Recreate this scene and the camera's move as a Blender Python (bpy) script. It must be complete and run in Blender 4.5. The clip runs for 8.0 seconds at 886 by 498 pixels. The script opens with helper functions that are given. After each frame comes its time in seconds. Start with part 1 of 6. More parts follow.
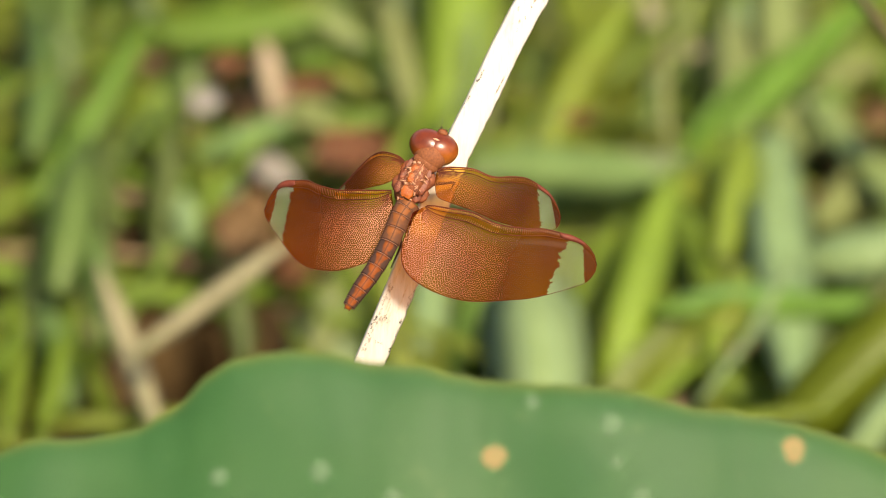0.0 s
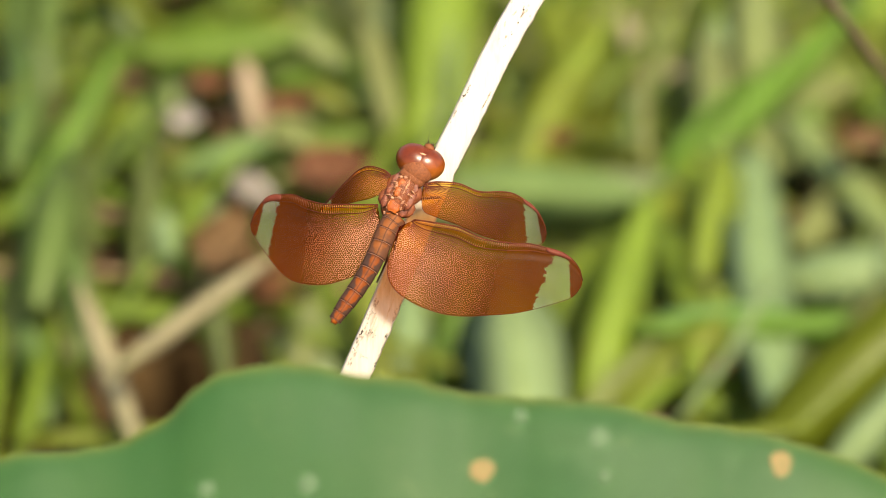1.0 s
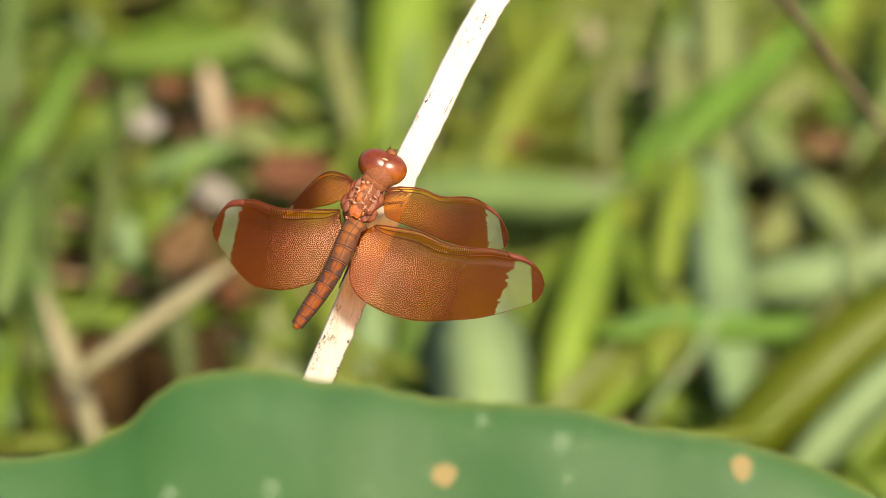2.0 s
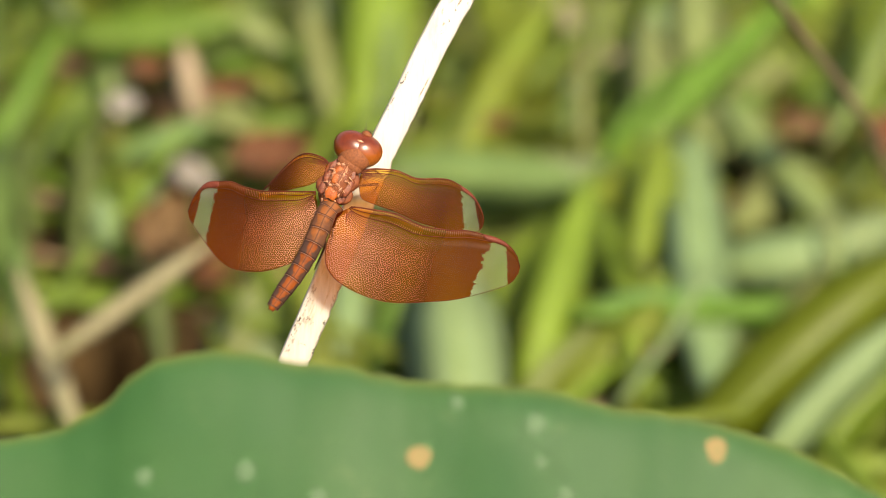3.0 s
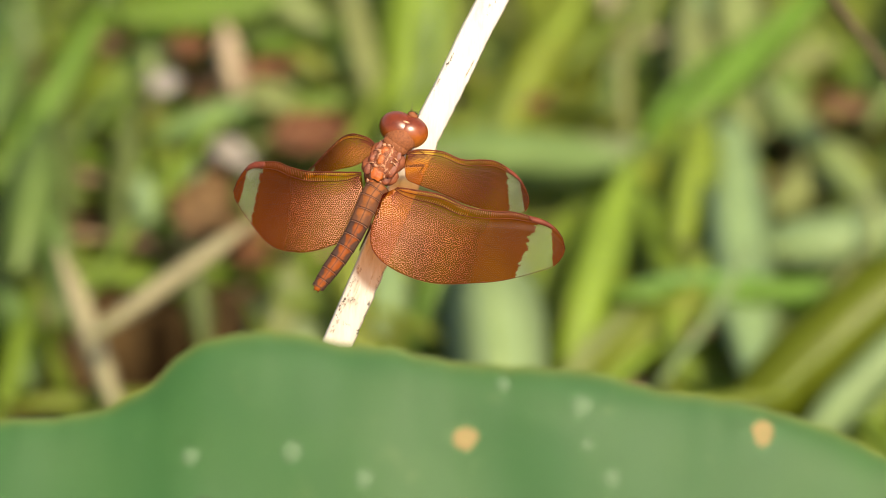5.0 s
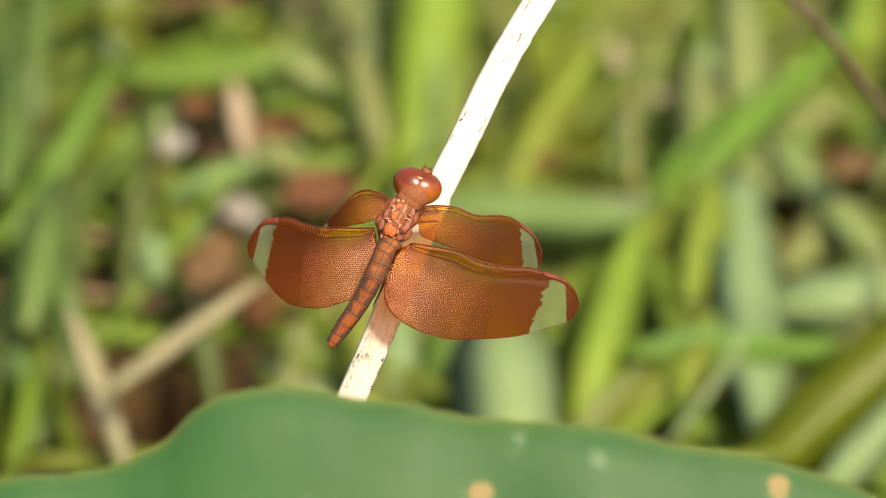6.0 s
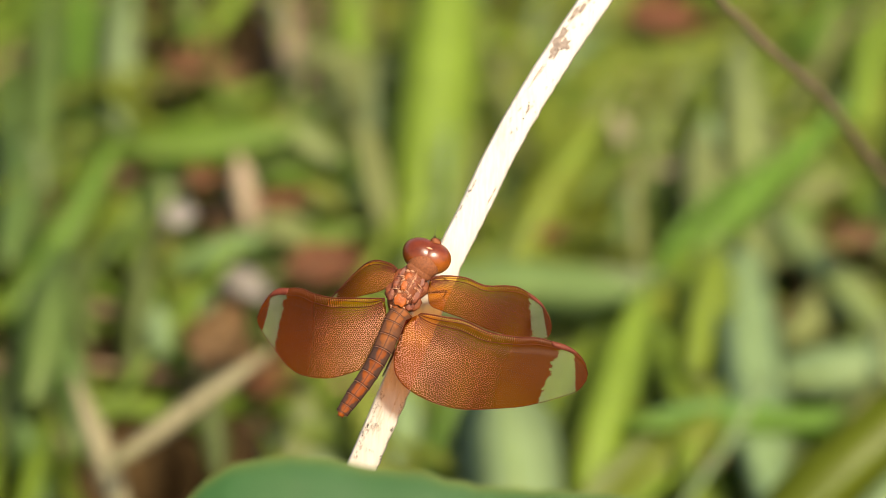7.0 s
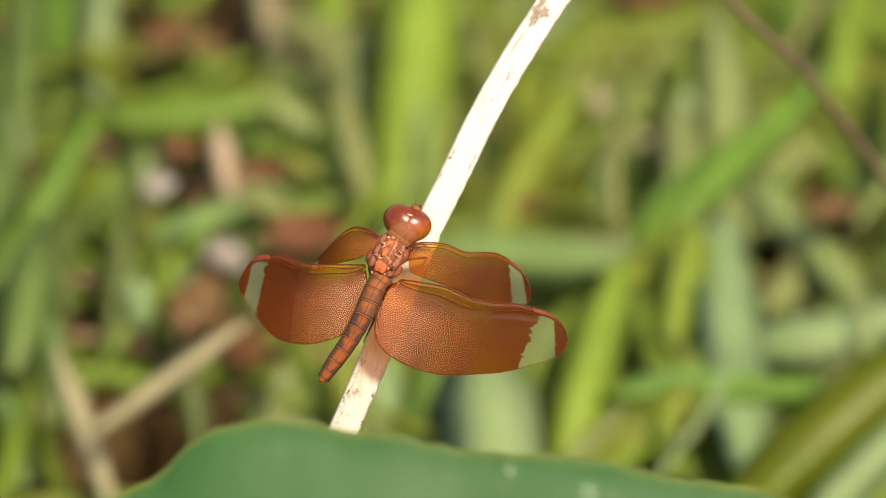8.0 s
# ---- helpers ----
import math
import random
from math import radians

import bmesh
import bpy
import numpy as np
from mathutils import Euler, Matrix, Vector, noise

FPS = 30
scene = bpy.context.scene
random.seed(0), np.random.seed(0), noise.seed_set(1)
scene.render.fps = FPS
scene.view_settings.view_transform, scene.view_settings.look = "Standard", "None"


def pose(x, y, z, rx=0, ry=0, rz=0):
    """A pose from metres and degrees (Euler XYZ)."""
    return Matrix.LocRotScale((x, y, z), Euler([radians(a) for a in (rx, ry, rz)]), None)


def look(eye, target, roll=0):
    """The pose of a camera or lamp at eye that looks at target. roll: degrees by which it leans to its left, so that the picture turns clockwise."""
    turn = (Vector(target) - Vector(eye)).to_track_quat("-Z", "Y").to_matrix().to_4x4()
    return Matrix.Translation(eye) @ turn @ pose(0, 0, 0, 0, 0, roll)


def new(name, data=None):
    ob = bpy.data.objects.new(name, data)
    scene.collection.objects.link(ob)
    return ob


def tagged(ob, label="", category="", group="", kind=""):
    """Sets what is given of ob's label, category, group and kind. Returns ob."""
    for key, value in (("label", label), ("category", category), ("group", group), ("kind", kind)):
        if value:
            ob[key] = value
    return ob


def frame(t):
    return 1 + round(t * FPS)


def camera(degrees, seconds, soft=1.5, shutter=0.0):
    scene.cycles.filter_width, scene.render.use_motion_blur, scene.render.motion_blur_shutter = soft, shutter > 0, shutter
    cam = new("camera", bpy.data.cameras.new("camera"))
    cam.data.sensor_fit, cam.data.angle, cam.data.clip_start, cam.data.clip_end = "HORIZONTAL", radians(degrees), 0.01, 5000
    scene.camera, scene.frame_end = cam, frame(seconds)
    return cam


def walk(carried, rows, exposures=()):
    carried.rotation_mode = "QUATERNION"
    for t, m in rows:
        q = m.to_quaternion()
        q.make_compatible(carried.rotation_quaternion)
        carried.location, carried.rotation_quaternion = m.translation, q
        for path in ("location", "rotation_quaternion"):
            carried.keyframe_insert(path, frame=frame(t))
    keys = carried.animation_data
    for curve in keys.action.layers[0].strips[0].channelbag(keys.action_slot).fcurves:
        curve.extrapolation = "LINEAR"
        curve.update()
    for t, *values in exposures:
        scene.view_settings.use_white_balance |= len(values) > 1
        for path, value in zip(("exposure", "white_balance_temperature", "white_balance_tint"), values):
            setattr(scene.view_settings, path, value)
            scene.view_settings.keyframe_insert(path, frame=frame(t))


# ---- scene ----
cam = camera(19.0, 8.0, soft=0.8)
cam.data.dof.use_dof = True
cam.data.dof.focus_distance = 0.452
cam.data.dof.aperture_fstop = 9.0
walk(cam, [
    (0, look((0.00312, -0.36784, 0.45851), (-0.00230, -0.00107, 0.19775), -0.00)),
    (0.2, look((0.00227, -0.36828, 0.45855), (-0.00175, -0.00125, 0.19816), 0.09)),
    (0.5, look((0.00099, -0.36892, 0.45862), (-0.00270, -0.00127, 0.19910), 0.22)),
    (0.7, look((0.00067, -0.36896, 0.45818), (-0.00300, -0.00092, 0.19923), 0.40)),
    (1, look((0.00019, -0.36903, 0.45752), (0.00002, 0.00002, 0.20003), 0.67)),
    (1.2, look((0.00010, -0.36938, 0.45756), (0.00255, 0.00010, 0.20068), 0.82)),
    (1.5, look((-0.00005, -0.36990, 0.45762), (0.00361, 0.00014, 0.20156), 1.05)),
    (1.7, look((0.00009, -0.36985, 0.45776), (0.00468, 0.00017, 0.20166), 1.12)),
    (2.8, look((0.00085, -0.36959, 0.45851), (0.01001, -0.00185, 0.19915), 1.47)),
    (3, look((0.00099, -0.36955, 0.45865), (0.01065, -0.00206, 0.19892), 1.54)),
    (3.2, look((0.00097, -0.36923, 0.45881), (0.01146, -0.00232, 0.19826), 1.67)),
    (3.5, look((0.00094, -0.36876, 0.45905), (0.01192, -0.00223, 0.19794), 1.86)),
    (3.7, look((0.00104, -0.36902, 0.45932), (0.01257, -0.00319, 0.19722), 1.75)),
    (4, look((0.00119, -0.36941, 0.45974), (0.01138, -0.00423, 0.19668), 1.59)),
    (4.2, look((0.00053, -0.36917, 0.45961), (0.00955, -0.00456, 0.19574), 1.52)),
    (4.5, look((-0.00046, -0.36879, 0.45939), (0.00677, -0.00456, 0.19500), 1.41)),
    (4.7, look((-0.00081, -0.36897, 0.45921), (0.00508, -0.00456, 0.19509), 1.38)),
    (5.8, look((-0.00273, -0.36993, 0.45821), (-0.00005, 0.00030, 0.20241), 1.20)),
    (6, look((-0.00308, -0.37011, 0.45803), (0.00050, 0.00136, 0.20400), 1.17)),
    (6.2, look((-0.00333, -0.37051, 0.45788), (0.00031, 0.00211, 0.20550), 1.14)),
    (6.5, look((-0.00370, -0.37111, 0.45765), (-0.00025, 0.00453, 0.20962), 1.10)),
    (6.7, look((-0.00427, -0.37152, 0.45791), (-0.00163, 0.00623, 0.21292), 1.12)),
    (7, look((-0.00511, -0.37216, 0.45829), (-0.00130, 0.00665, 0.21478), 1.15)),
    (7.2, look((-0.00560, -0.37292, 0.45848), (0.00002, 0.00640, 0.21572), 1.26)),
    (7.5, look((-0.00634, -0.37409, 0.45876), (-0.00012, 0.00588, 0.21694), 1.43)),
    (7.7, look((-0.00611, -0.37457, 0.45867), (0.00029, 0.00523, 0.21660), 1.45)),
    (8, look((-0.00576, -0.37528, 0.45854), (0.00207, 0.00114, 0.21162), 1.47)),
], exposures=((0.0, 1.46, 8100, 12), (4.5, 1.45, 8100, 12), (6.0, 1.47, 8100, 12), (7.0, 1.32, 8100, 13), (7.5, 1.30, 8100, 13), (8.0, 1.34, 8100, 13)))

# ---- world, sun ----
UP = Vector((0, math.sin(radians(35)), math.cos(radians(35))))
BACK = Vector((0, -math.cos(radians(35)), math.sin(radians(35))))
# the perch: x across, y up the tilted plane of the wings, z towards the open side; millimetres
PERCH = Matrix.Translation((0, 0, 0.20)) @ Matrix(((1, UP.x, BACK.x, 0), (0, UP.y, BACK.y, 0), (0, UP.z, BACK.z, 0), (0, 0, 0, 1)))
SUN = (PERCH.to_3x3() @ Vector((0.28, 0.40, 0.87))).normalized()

world = bpy.data.worlds.new("world")
scene.world = world
world.use_nodes = True
sky = world.node_tree.nodes.new("ShaderNodeTexSky")
sky.sky_type = "NISHITA"
sky.sun_disc = False
sky.sun_elevation = math.asin(SUN.z)
sky.sun_rotation = math.atan2(SUN.x, SUN.y)
sky.air_density, sky.dust_density = 1.0, 2.5
world.node_tree.links.new(sky.outputs[0], world.node_tree.nodes["Background"].inputs[0])
world.node_tree.nodes["Background"].inputs[1].default_value = 0.15
lamp = bpy.data.lights.new("sun", "SUN")
lamp.energy, lamp.angle, lamp.color = 4.1, radians(8), (1.0, 0.94, 0.82)
sun = new("sun", lamp)
sun.matrix_world = look(SUN * 5, (0, 0, 0))


# ---- materials ----
def material(name):
    m = bpy.data.materials.new(name)
    m.use_nodes = True
    m.node_tree.nodes.clear()
    return m, m.node_tree.nodes, m.node_tree.links


def add(nodes, kind, **values):
    n = nodes.new("ShaderNode" + kind)
    for key, value in values.items():
        n.inputs[key.replace("_", " ")].default_value = value
    return n


def ramp(nodes, links, source, *stops):
    r = nodes.new("ShaderNodeValToRGB")
    while len(r.color_ramp.elements) < len(stops):
        r.color_ramp.elements.new(0.5)
    for e, (p, c) in zip(r.color_ramp.elements, stops):
        e.position, e.color = p, (*c, 1)
    links.new(source, r.inputs[0])
    return r.outputs[0]


def mix(nodes, links, kind, factor, a, b):
    m = nodes.new("ShaderNodeMix")
    m.data_type, m.blend_type = "RGBA", kind
    for socket, value in ((m.inputs[0], factor), (m.inputs[6], a), (m.inputs[7], b)):
        if hasattr(value, "links"):
            links.new(value, socket)
        else:
            socket.default_value = value if isinstance(value, float) else (*value, 1)
    return m.outputs[2]


def noise_at(nodes, links, scale, detail=4.0, coords="Object", stretch=None, rough=0.6):
    c = nodes.new("ShaderNodeTexCoord")
    out = c.outputs[coords]
    if stretch:
        mp = nodes.new("ShaderNodeMapping")
        mp.inputs["Scale"].default_value = stretch
        links.new(out, mp.inputs[0])
        out = mp.outputs[0]
    n = add(nodes, "TexNoise", Scale=scale, Detail=detail, Roughness=rough)
    links.new(out, n.inputs["Vector"])
    return n.outputs["Fac"]


def bumped(nodes, links, height, strength, distance, target):
    b = add(nodes, "Bump", Strength=strength, Distance=distance)
    links.new(height, b.inputs["Height"])
    links.new(b.outputs[0], target)


def foliage(name, dark, light, through_colour, share=0.45, rough=0.45, per="Object"):
    """A leaf's skin: two tones in streaks, and the light that comes through it."""
    m, nodes, links = material(name)
    streak = noise_at(nodes, links, 40, 3.0, "UV", (1.0, 0.06, 1.0))
    blotch = noise_at(nodes, links, 60, 3.0)
    base = mix(nodes, links, "MIX", streak, dark, light)
    base = mix(nodes, links, "MULTIPLY", 0.45, base, ramp(nodes, links, blotch, (0.3, (0.45, 0.45, 0.4)), (0.7, (1, 1, 1))))
    if per == "Object":
        info = nodes.new("ShaderNodeObjectInfo").outputs["Random"]
    else:
        info = nodes.new("ShaderNodeNewGeometry").outputs["Random Per Island"]
    hue = nodes.new("ShaderNodeHueSaturation")
    links.new(base, hue.inputs["Color"])
    for socket, low, high in (("Hue", 0.475, 0.52), ("Value", 0.75, 1.25)):
        span = nodes.new("ShaderNodeMapRange")
        span.inputs["To Min"].default_value, span.inputs["To Max"].default_value = low, high
        links.new(info, span.inputs["Value"])
        links.new(span.outputs[0], hue.inputs[socket])
    p = add(nodes, "BsdfPrincipled", Roughness=rough)
    p.inputs["Specular IOR Level"].default_value = 0.2
    links.new(hue.outputs[0], p.inputs["Base Color"])
    bumped(nodes, links, streak, 0.3, 0.0004, p.inputs["Normal"])
    tr = add(nodes, "BsdfTranslucent", Color=(*through_colour, 1))
    mx = add(nodes, "MixShader", Fac=share)
    links.new(p.outputs[0], mx.inputs[1])
    links.new(tr.outputs[0], mx.inputs[2])
    out = nodes.new("ShaderNodeOutputMaterial")
    links.new(mx.outputs[0], out.inputs[0])
    return m


def solid(name, dark, light, scale, rough=0.6, bump=0.0, spec=0.4, stretch=None, coat=0.0, detail=4.0):
    m, nodes, links = material(name)
    n = noise_at(nodes, links, scale, detail, "Object", stretch)
    p = add(nodes, "BsdfPrincipled", Roughness=rough)
    p.inputs["Specular IOR Level"].default_value = spec
    p.inputs["Coat Weight"].default_value = coat
    links.new(ramp(nodes, links, n, (0.3, dark), (0.7, light)), p.inputs["Base Color"])
    if bump:
        bumped(nodes, links, n, 0.6, bump, p.inputs["Normal"])
    out = nodes.new("ShaderNodeOutputMaterial")
    links.new(p.outputs[0], out.inputs[0])
    return m


blade_lime = foliage("blade_lime", (0.100, 0.160, 0.013), (0.185, 0.248, 0.040), (0.24, 0.310, 0.036))
blade_green = foliage("blade_green", (0.056, 0.120, 0.010), (0.118, 0.195, 0.034), (0.145, 0.245, 0.030))
blade_deep = foliage("blade_deep", (0.050, 0.090, 0.020), (0.092, 0.142, 0.038), (0.11, 0.18, 0.030))
blade_olive = foliage("blade_olive", (0.060, 0.092, 0.006), (0.105, 0.150, 0.012), (0.125, 0.175, 0.008))
blade_mint = foliage("blade_mint", (0.125, 0.190, 0.080), (0.190, 0.260, 0.125), (0.15, 0.23, 0.085), rough=0.5)
blade_sea = foliage("blade_sea", (0.095, 0.18, 0.055), (0.155, 0.26, 0.09), (0.12, 0.25, 0.05))
blade_pale = foliage("blade_pale", (0.125, 0.17, 0.055), (0.21, 0.25, 0.095), (0.17, 0.21, 0.05))
blade_dry = foliage("blade_dry", (0.130, 0.117, 0.066), (0.215, 0.195, 0.118), (0.20, 0.17, 0.09), 0.15, 0.6)
blade_straw = foliage("blade_straw", (0.150, 0.110, 0.072), (0.250, 0.192, 0.132), (0.15, 0.17, 0.09), 0.1, 0.6)
grass_skin = foliage("grass_skin", (0.078, 0.135, 0.010), (0.160, 0.220, 0.036), (0.19, 0.265, 0.030), per="Island")
lime_skin = foliage("lime_skin", (0.105, 0.155, 0.016), (0.190, 0.245, 0.052), (0.22, 0.285, 0.040), per="Island")
thatch_skin = foliage("thatch_skin", (0.13, 0.075, 0.035), (0.32, 0.25, 0.15), (0.15, 0.11, 0.05), 0.1, 0.7, per="Island")
blade_twig = solid("blade_twig", (0.045, 0.032, 0.016), (0.11, 0.080, 0.044), 200, 0.7, 0.0005)
litter_tan = solid("litter_tan", (0.075, 0.045, 0.020), (0.185, 0.112, 0.050), 90, 0.7, 0.001, 0.12)
litter_red = solid("litter_red", (0.062, 0.024, 0.011), (0.185, 0.078, 0.038), 90, 0.7, 0.001, 0.12)
litter_pale = solid("litter_pale", (0.18, 0.17, 0.145), (0.34, 0.315, 0.28), 90, 0.7, 0.001)
soil = solid("soil", (0.012, 0.008, 0.004), (0.052, 0.032, 0.013), 30, 0.9, 0.01, 0.04, detail=8.0)


# ---- mesh helpers ----
def mesh_object(name, bm, mat, parent=None, label="", smooth=True):
    me = bpy.data.meshes.new(name)
    bmesh.ops.recalc_face_normals(bm, faces=bm.faces)
    bm.to_mesh(me)
    bm.free()
    if smooth:
        for p in me.polygons:
            p.use_smooth = True
    me.materials.append(mat)
    ob = new(name, me)
    if parent is not None:
        ob.parent = parent
    if label:
        tagged(ob, label)
    return ob


def part(name, bm, mat, parent, label=""):
    return mesh_object(name, bm, mat, parent, label)


def loft(bm, rings, cap=True):
    """Skin a list of closed rings of points."""
    made = [[bm.verts.new(p) for p in ring] for ring in rings]
    n = len(made[0])
    for a, b in zip(made, made[1:]):
        for i in range(n):
            bm.faces.new((a[i], a[(i + 1) % n], b[(i + 1) % n], b[i]))
    if cap:
        bm.faces.new(made[0])
        bm.faces.new(made[-1])
    return made


def tube(bm, points, radii, sides=6):
    """A tapered round rod along the points."""
    points = [Vector(p) for p in points]
    if not hasattr(radii, "__len__"):
        radii = [radii] * len(points)
    rings = []
    for i, p in enumerate(points):
        way = (points[min(i + 1, len(points) - 1)] - points[max(i - 1, 0)]).normalized()
        side = way.cross(Vector((0.3, 0.2, 1))).normalized()
        other = way.cross(side)
        rings.append([p + (side * math.cos(a) + other * math.sin(a)) * radii[i] for a in (2 * math.pi * k / sides for k in range(sides))])
    loft(bm, rings)


def glide(keys, s):
    """A smooth curve through keys (s, values...) at s."""
    i = max(1, min(len(keys) - 1, next((k for k in range(len(keys)) if keys[k][0] >= s), len(keys) - 1)))
    a, b = keys[i - 1], keys[i]
    p, q = keys[max(i - 2, 0)], keys[min(i + 1, len(keys) - 1)]
    h = b[0] - a[0]
    u = (s - a[0]) / h
    res = []
    for k in range(1, len(a)):
        ma = (b[k] - p[k]) / max(b[0] - p[0], 1e-6) * h
        mb = (q[k] - a[k]) / max(q[0] - a[0], 1e-6) * h
        res.append((2 * u**3 - 3 * u**2 + 1) * a[k] + (u**3 - 2 * u**2 + u) * ma + (3 * u**2 - 2 * u**3) * b[k] + (u**3 - u**2) * mb)
    return Vector(res) if len(res) > 1 else res[0]


midrib_skin = solid("midrib_skin", (0.07, 0.11, 0.02), (0.13, 0.18, 0.05), 120, 0.5)
leaf_rib_skin = solid("leaf_rib_skin", (0.10, 0.06, 0.03), (0.22, 0.14, 0.08), 120, 0.7)

# ---- ground ----
# pits added to the soil to make deep shade between the blades: x, y, radius
SHADE_PITS = ((-0.0749, 0.2218, 0.0090), (-0.0732, 0.2337, 0.0080), (-0.0776, 0.2114, 0.0060), (-0.0925, 0.1974, 0.0065))


def soil_height(x, y):
    z = 0.0
    for hx, hy, r in SHADE_PITS:
        d = math.hypot(x - hx, y - hy) / r
        z = min(z, -0.045 * (1 - min(1.0, max(0.0, (d - 0.75) / 0.6))))
    return z


bm = bmesh.new()
coarse = [math.copysign(60 * abs(k / 30) ** 2.6, k) for k in range(-30, 31)]
xs = sorted(coarse + [-0.12 + 0.003 * k for k in range(28)])
ys = sorted([0.5 + k for k in coarse] + [0.15 + 0.003 * k for k in range(40)])
lines = [[bm.verts.new((x, y, soil_height(x, y))) for y in ys] for x in xs]
for a, b in zip(lines, lines[1:]):
    for k in range(len(ys) - 1):
        bm.faces.new((a[k], b[k], b[k + 1], a[k + 1]))
ground = tagged(mesh_object("ground", bm, soil), "dark reddish brown soil under the grass", "soil", kind="structure")


def blade_rings(root, middle, tip, width, fold, steps=14):
    root, middle, tip = Vector(root), Vector(middle), Vector(tip)
    control = middle * 2 - (root + tip) / 2
    rings = []
    for i in range(steps + 1):
        u = i / steps
        p = root * (1 - u) ** 2 + control * 2 * u * (1 - u) + tip * u * u
        way = ((control - root) * (1 - u) + (tip - control) * u).normalized()
        side = way.cross(BACK).normalized()
        out = side.cross(way).normalized()
        w = width / 2 * min(1, 0.55 + 1.4 * u) * min(1.0, (1.0 - u) * 3.2 + 0.03) ** 0.7
        rings.append([p - side * w + out * fold * w, p + out * 0.00012, p + side * w + out * fold * w, p - out * 0.00025])
    return rings


def grass_blade(root, middle, tip, width, mat, fold):
    bm = bmesh.new()
    origin = Vector(root)
    loft(bm, [[q - origin for q in ring] for ring in blade_rings(root, middle, tip, width, fold)])
    uv = bm.loops.layers.uv.new("UVMap")
    for fc in bm.faces:
        for lp in fc.loops:
            lp[uv].uv = (lp.vert.co.dot(Vector((1, 0.3, 0.2))) * 20, lp.vert.co.length * 20)
    ob = mesh_object("grass_blade", bm, mat)
    ob.location = origin
    # the midrib stands proud underneath and on top
    bm = bmesh.new()
    spine = [(ring[1] + ring[3]) / 2 - origin for ring in blade_rings(root, middle, tip, width, fold)]
    tube(bm, spine, [max(0.00008, width * 0.045 * (1 - i / len(spine))) for i in range(len(spine))], 5)
    part("midrib", bm, midrib_skin, ob)
    words = {"blade_sea": "dull blue-green grass blade", "blade_pale": "yellowish pale green grass blade", "blade_lime": "bright yellow-green grass blade rooted in the soil", "blade_straw": "bleached straw blade on the soil", "blade_dry": "dry straw-coloured grass stem leaning over the soil", "blade_mint": "pale blue-green broad grass blade", "blade_olive": "broad olive-green grass blade", "blade_deep": "deep green grass blade rooted in the soil"}
    return tagged(ob, words.get(mat.name, "bright green grass blade rooted in the soil"), "grass", group="grass blades behind the stalk")


def twig(points, thick):
    """A thin woody stem that arches out of the grass."""
    bm = bmesh.new()
    keys = [(i, *p) for i, p in enumerate(points)]
    line = [glide(keys, i * (len(points) - 1) / 30) + Vector((0.0006 * noise.noise(Vector((i * 0.7, 0, 0))), 0, 0.0006 * noise.noise(Vector((i * 0.7, 5, 0))))) for i in range(31)]
    tube(bm, line, [thick * (1 - 0.6 * i / 30) for i in range(31)], 8)
    return tagged(mesh_object("twig", bm, blade_twig), "thin brown twig arching over the grass", "twig")


def dead_leaf(place, size, aspect, turn, tilt, mat):
    """A curled dead leaf on the soil."""
    bm = bmesh.new()
    rows = []
    for i in range(13):
        u = -1 + i / 6
        w = aspect * math.sqrt(max(0.0, 1 - u * u)) * (1 - 0.25 * u) + 0.01
        rows.append([bm.verts.new((u * size / 2, v * w * size / 2, size * (0.10 * v * v + 0.08 * u * u + 0.03 * noise.noise(Vector((u * 2, v * 2, size * 900)))))) for v in (-1, -0.6, -0.2, 0.2, 0.6, 1)])
    for a, b in zip(rows, rows[1:]):
        for j in range(5):
            bm.faces.new((a[j], a[j + 1], b[j + 1], b[j]))
    bmesh.ops.solidify(bm, geom=bm.faces[:], thickness=0.0004)
    ob = mesh_object("dead_leaf", bm, mat)
    ob.matrix_world = pose(*place, tilt, 0, turn)
    bm = bmesh.new()
    tube(bm, [(u * size / 2, 0, size * (0.08 * u * u + 0.006)) for u in (-1.25, -1, -0.5, 0, 0.5, 0.95)], [size * 0.012 * k for k in (1.0, 1.0, 0.9, 0.7, 0.5, 0.2)], 5)
    part("leaf_rib", bm, leaf_rib_skin, ob)
    words = {"litter_tan": "curled tan dead leaf on the soil", "litter_red": "reddish brown dead leaf on the soil", "litter_pale": "bleached pale dead leaf on the soil"}
    return tagged(ob, words[mat.name], "dead leaf", group="leaf litter")


grass_blade((-0.0078, 0.2891, 0.0204), (-0.0012, 0.3479, 0.0505), (0.0029, 0.4172, 0.0807), 0.0240, blade_lime, 0.25)
grass_blade((-0.0145, 0.3056, 0.0156), (-0.0091, 0.3505, 0.0389), (-0.0071, 0.4014, 0.0622), 0.0096, blade_lime, 0.25)
grass_blade((-0.0139, 0.3234, 0.0144), (-0.0252, 0.3512, 0.0300), (-0.0349, 0.3823, 0.0457), 0.0067, blade_pale, 0.25)
grass_blade((-0.0411, 0.3804, 0.0280), (-0.0228, 0.3874, 0.0341), (-0.0044, 0.3944, 0.0401), 0.0080, blade_pale, 0.25)
grass_blade((0.0062, 0.3017, 0.0120), (0.0309, 0.3251, 0.0272), (0.0534, 0.3553, 0.0424), 0.0106, blade_lime, 0.25)
grass_blade((0.0165, 0.3035, 0.0108), (0.0419, 0.3263, 0.0252), (0.0667, 0.3532, 0.0395), 0.0080, blade_green, 0.25)
grass_blade((0.0382, 0.3291, 0.0108), (0.0352, 0.3548, 0.0252), (0.0321, 0.3822, 0.0395), 0.0096, blade_lime, 0.25)
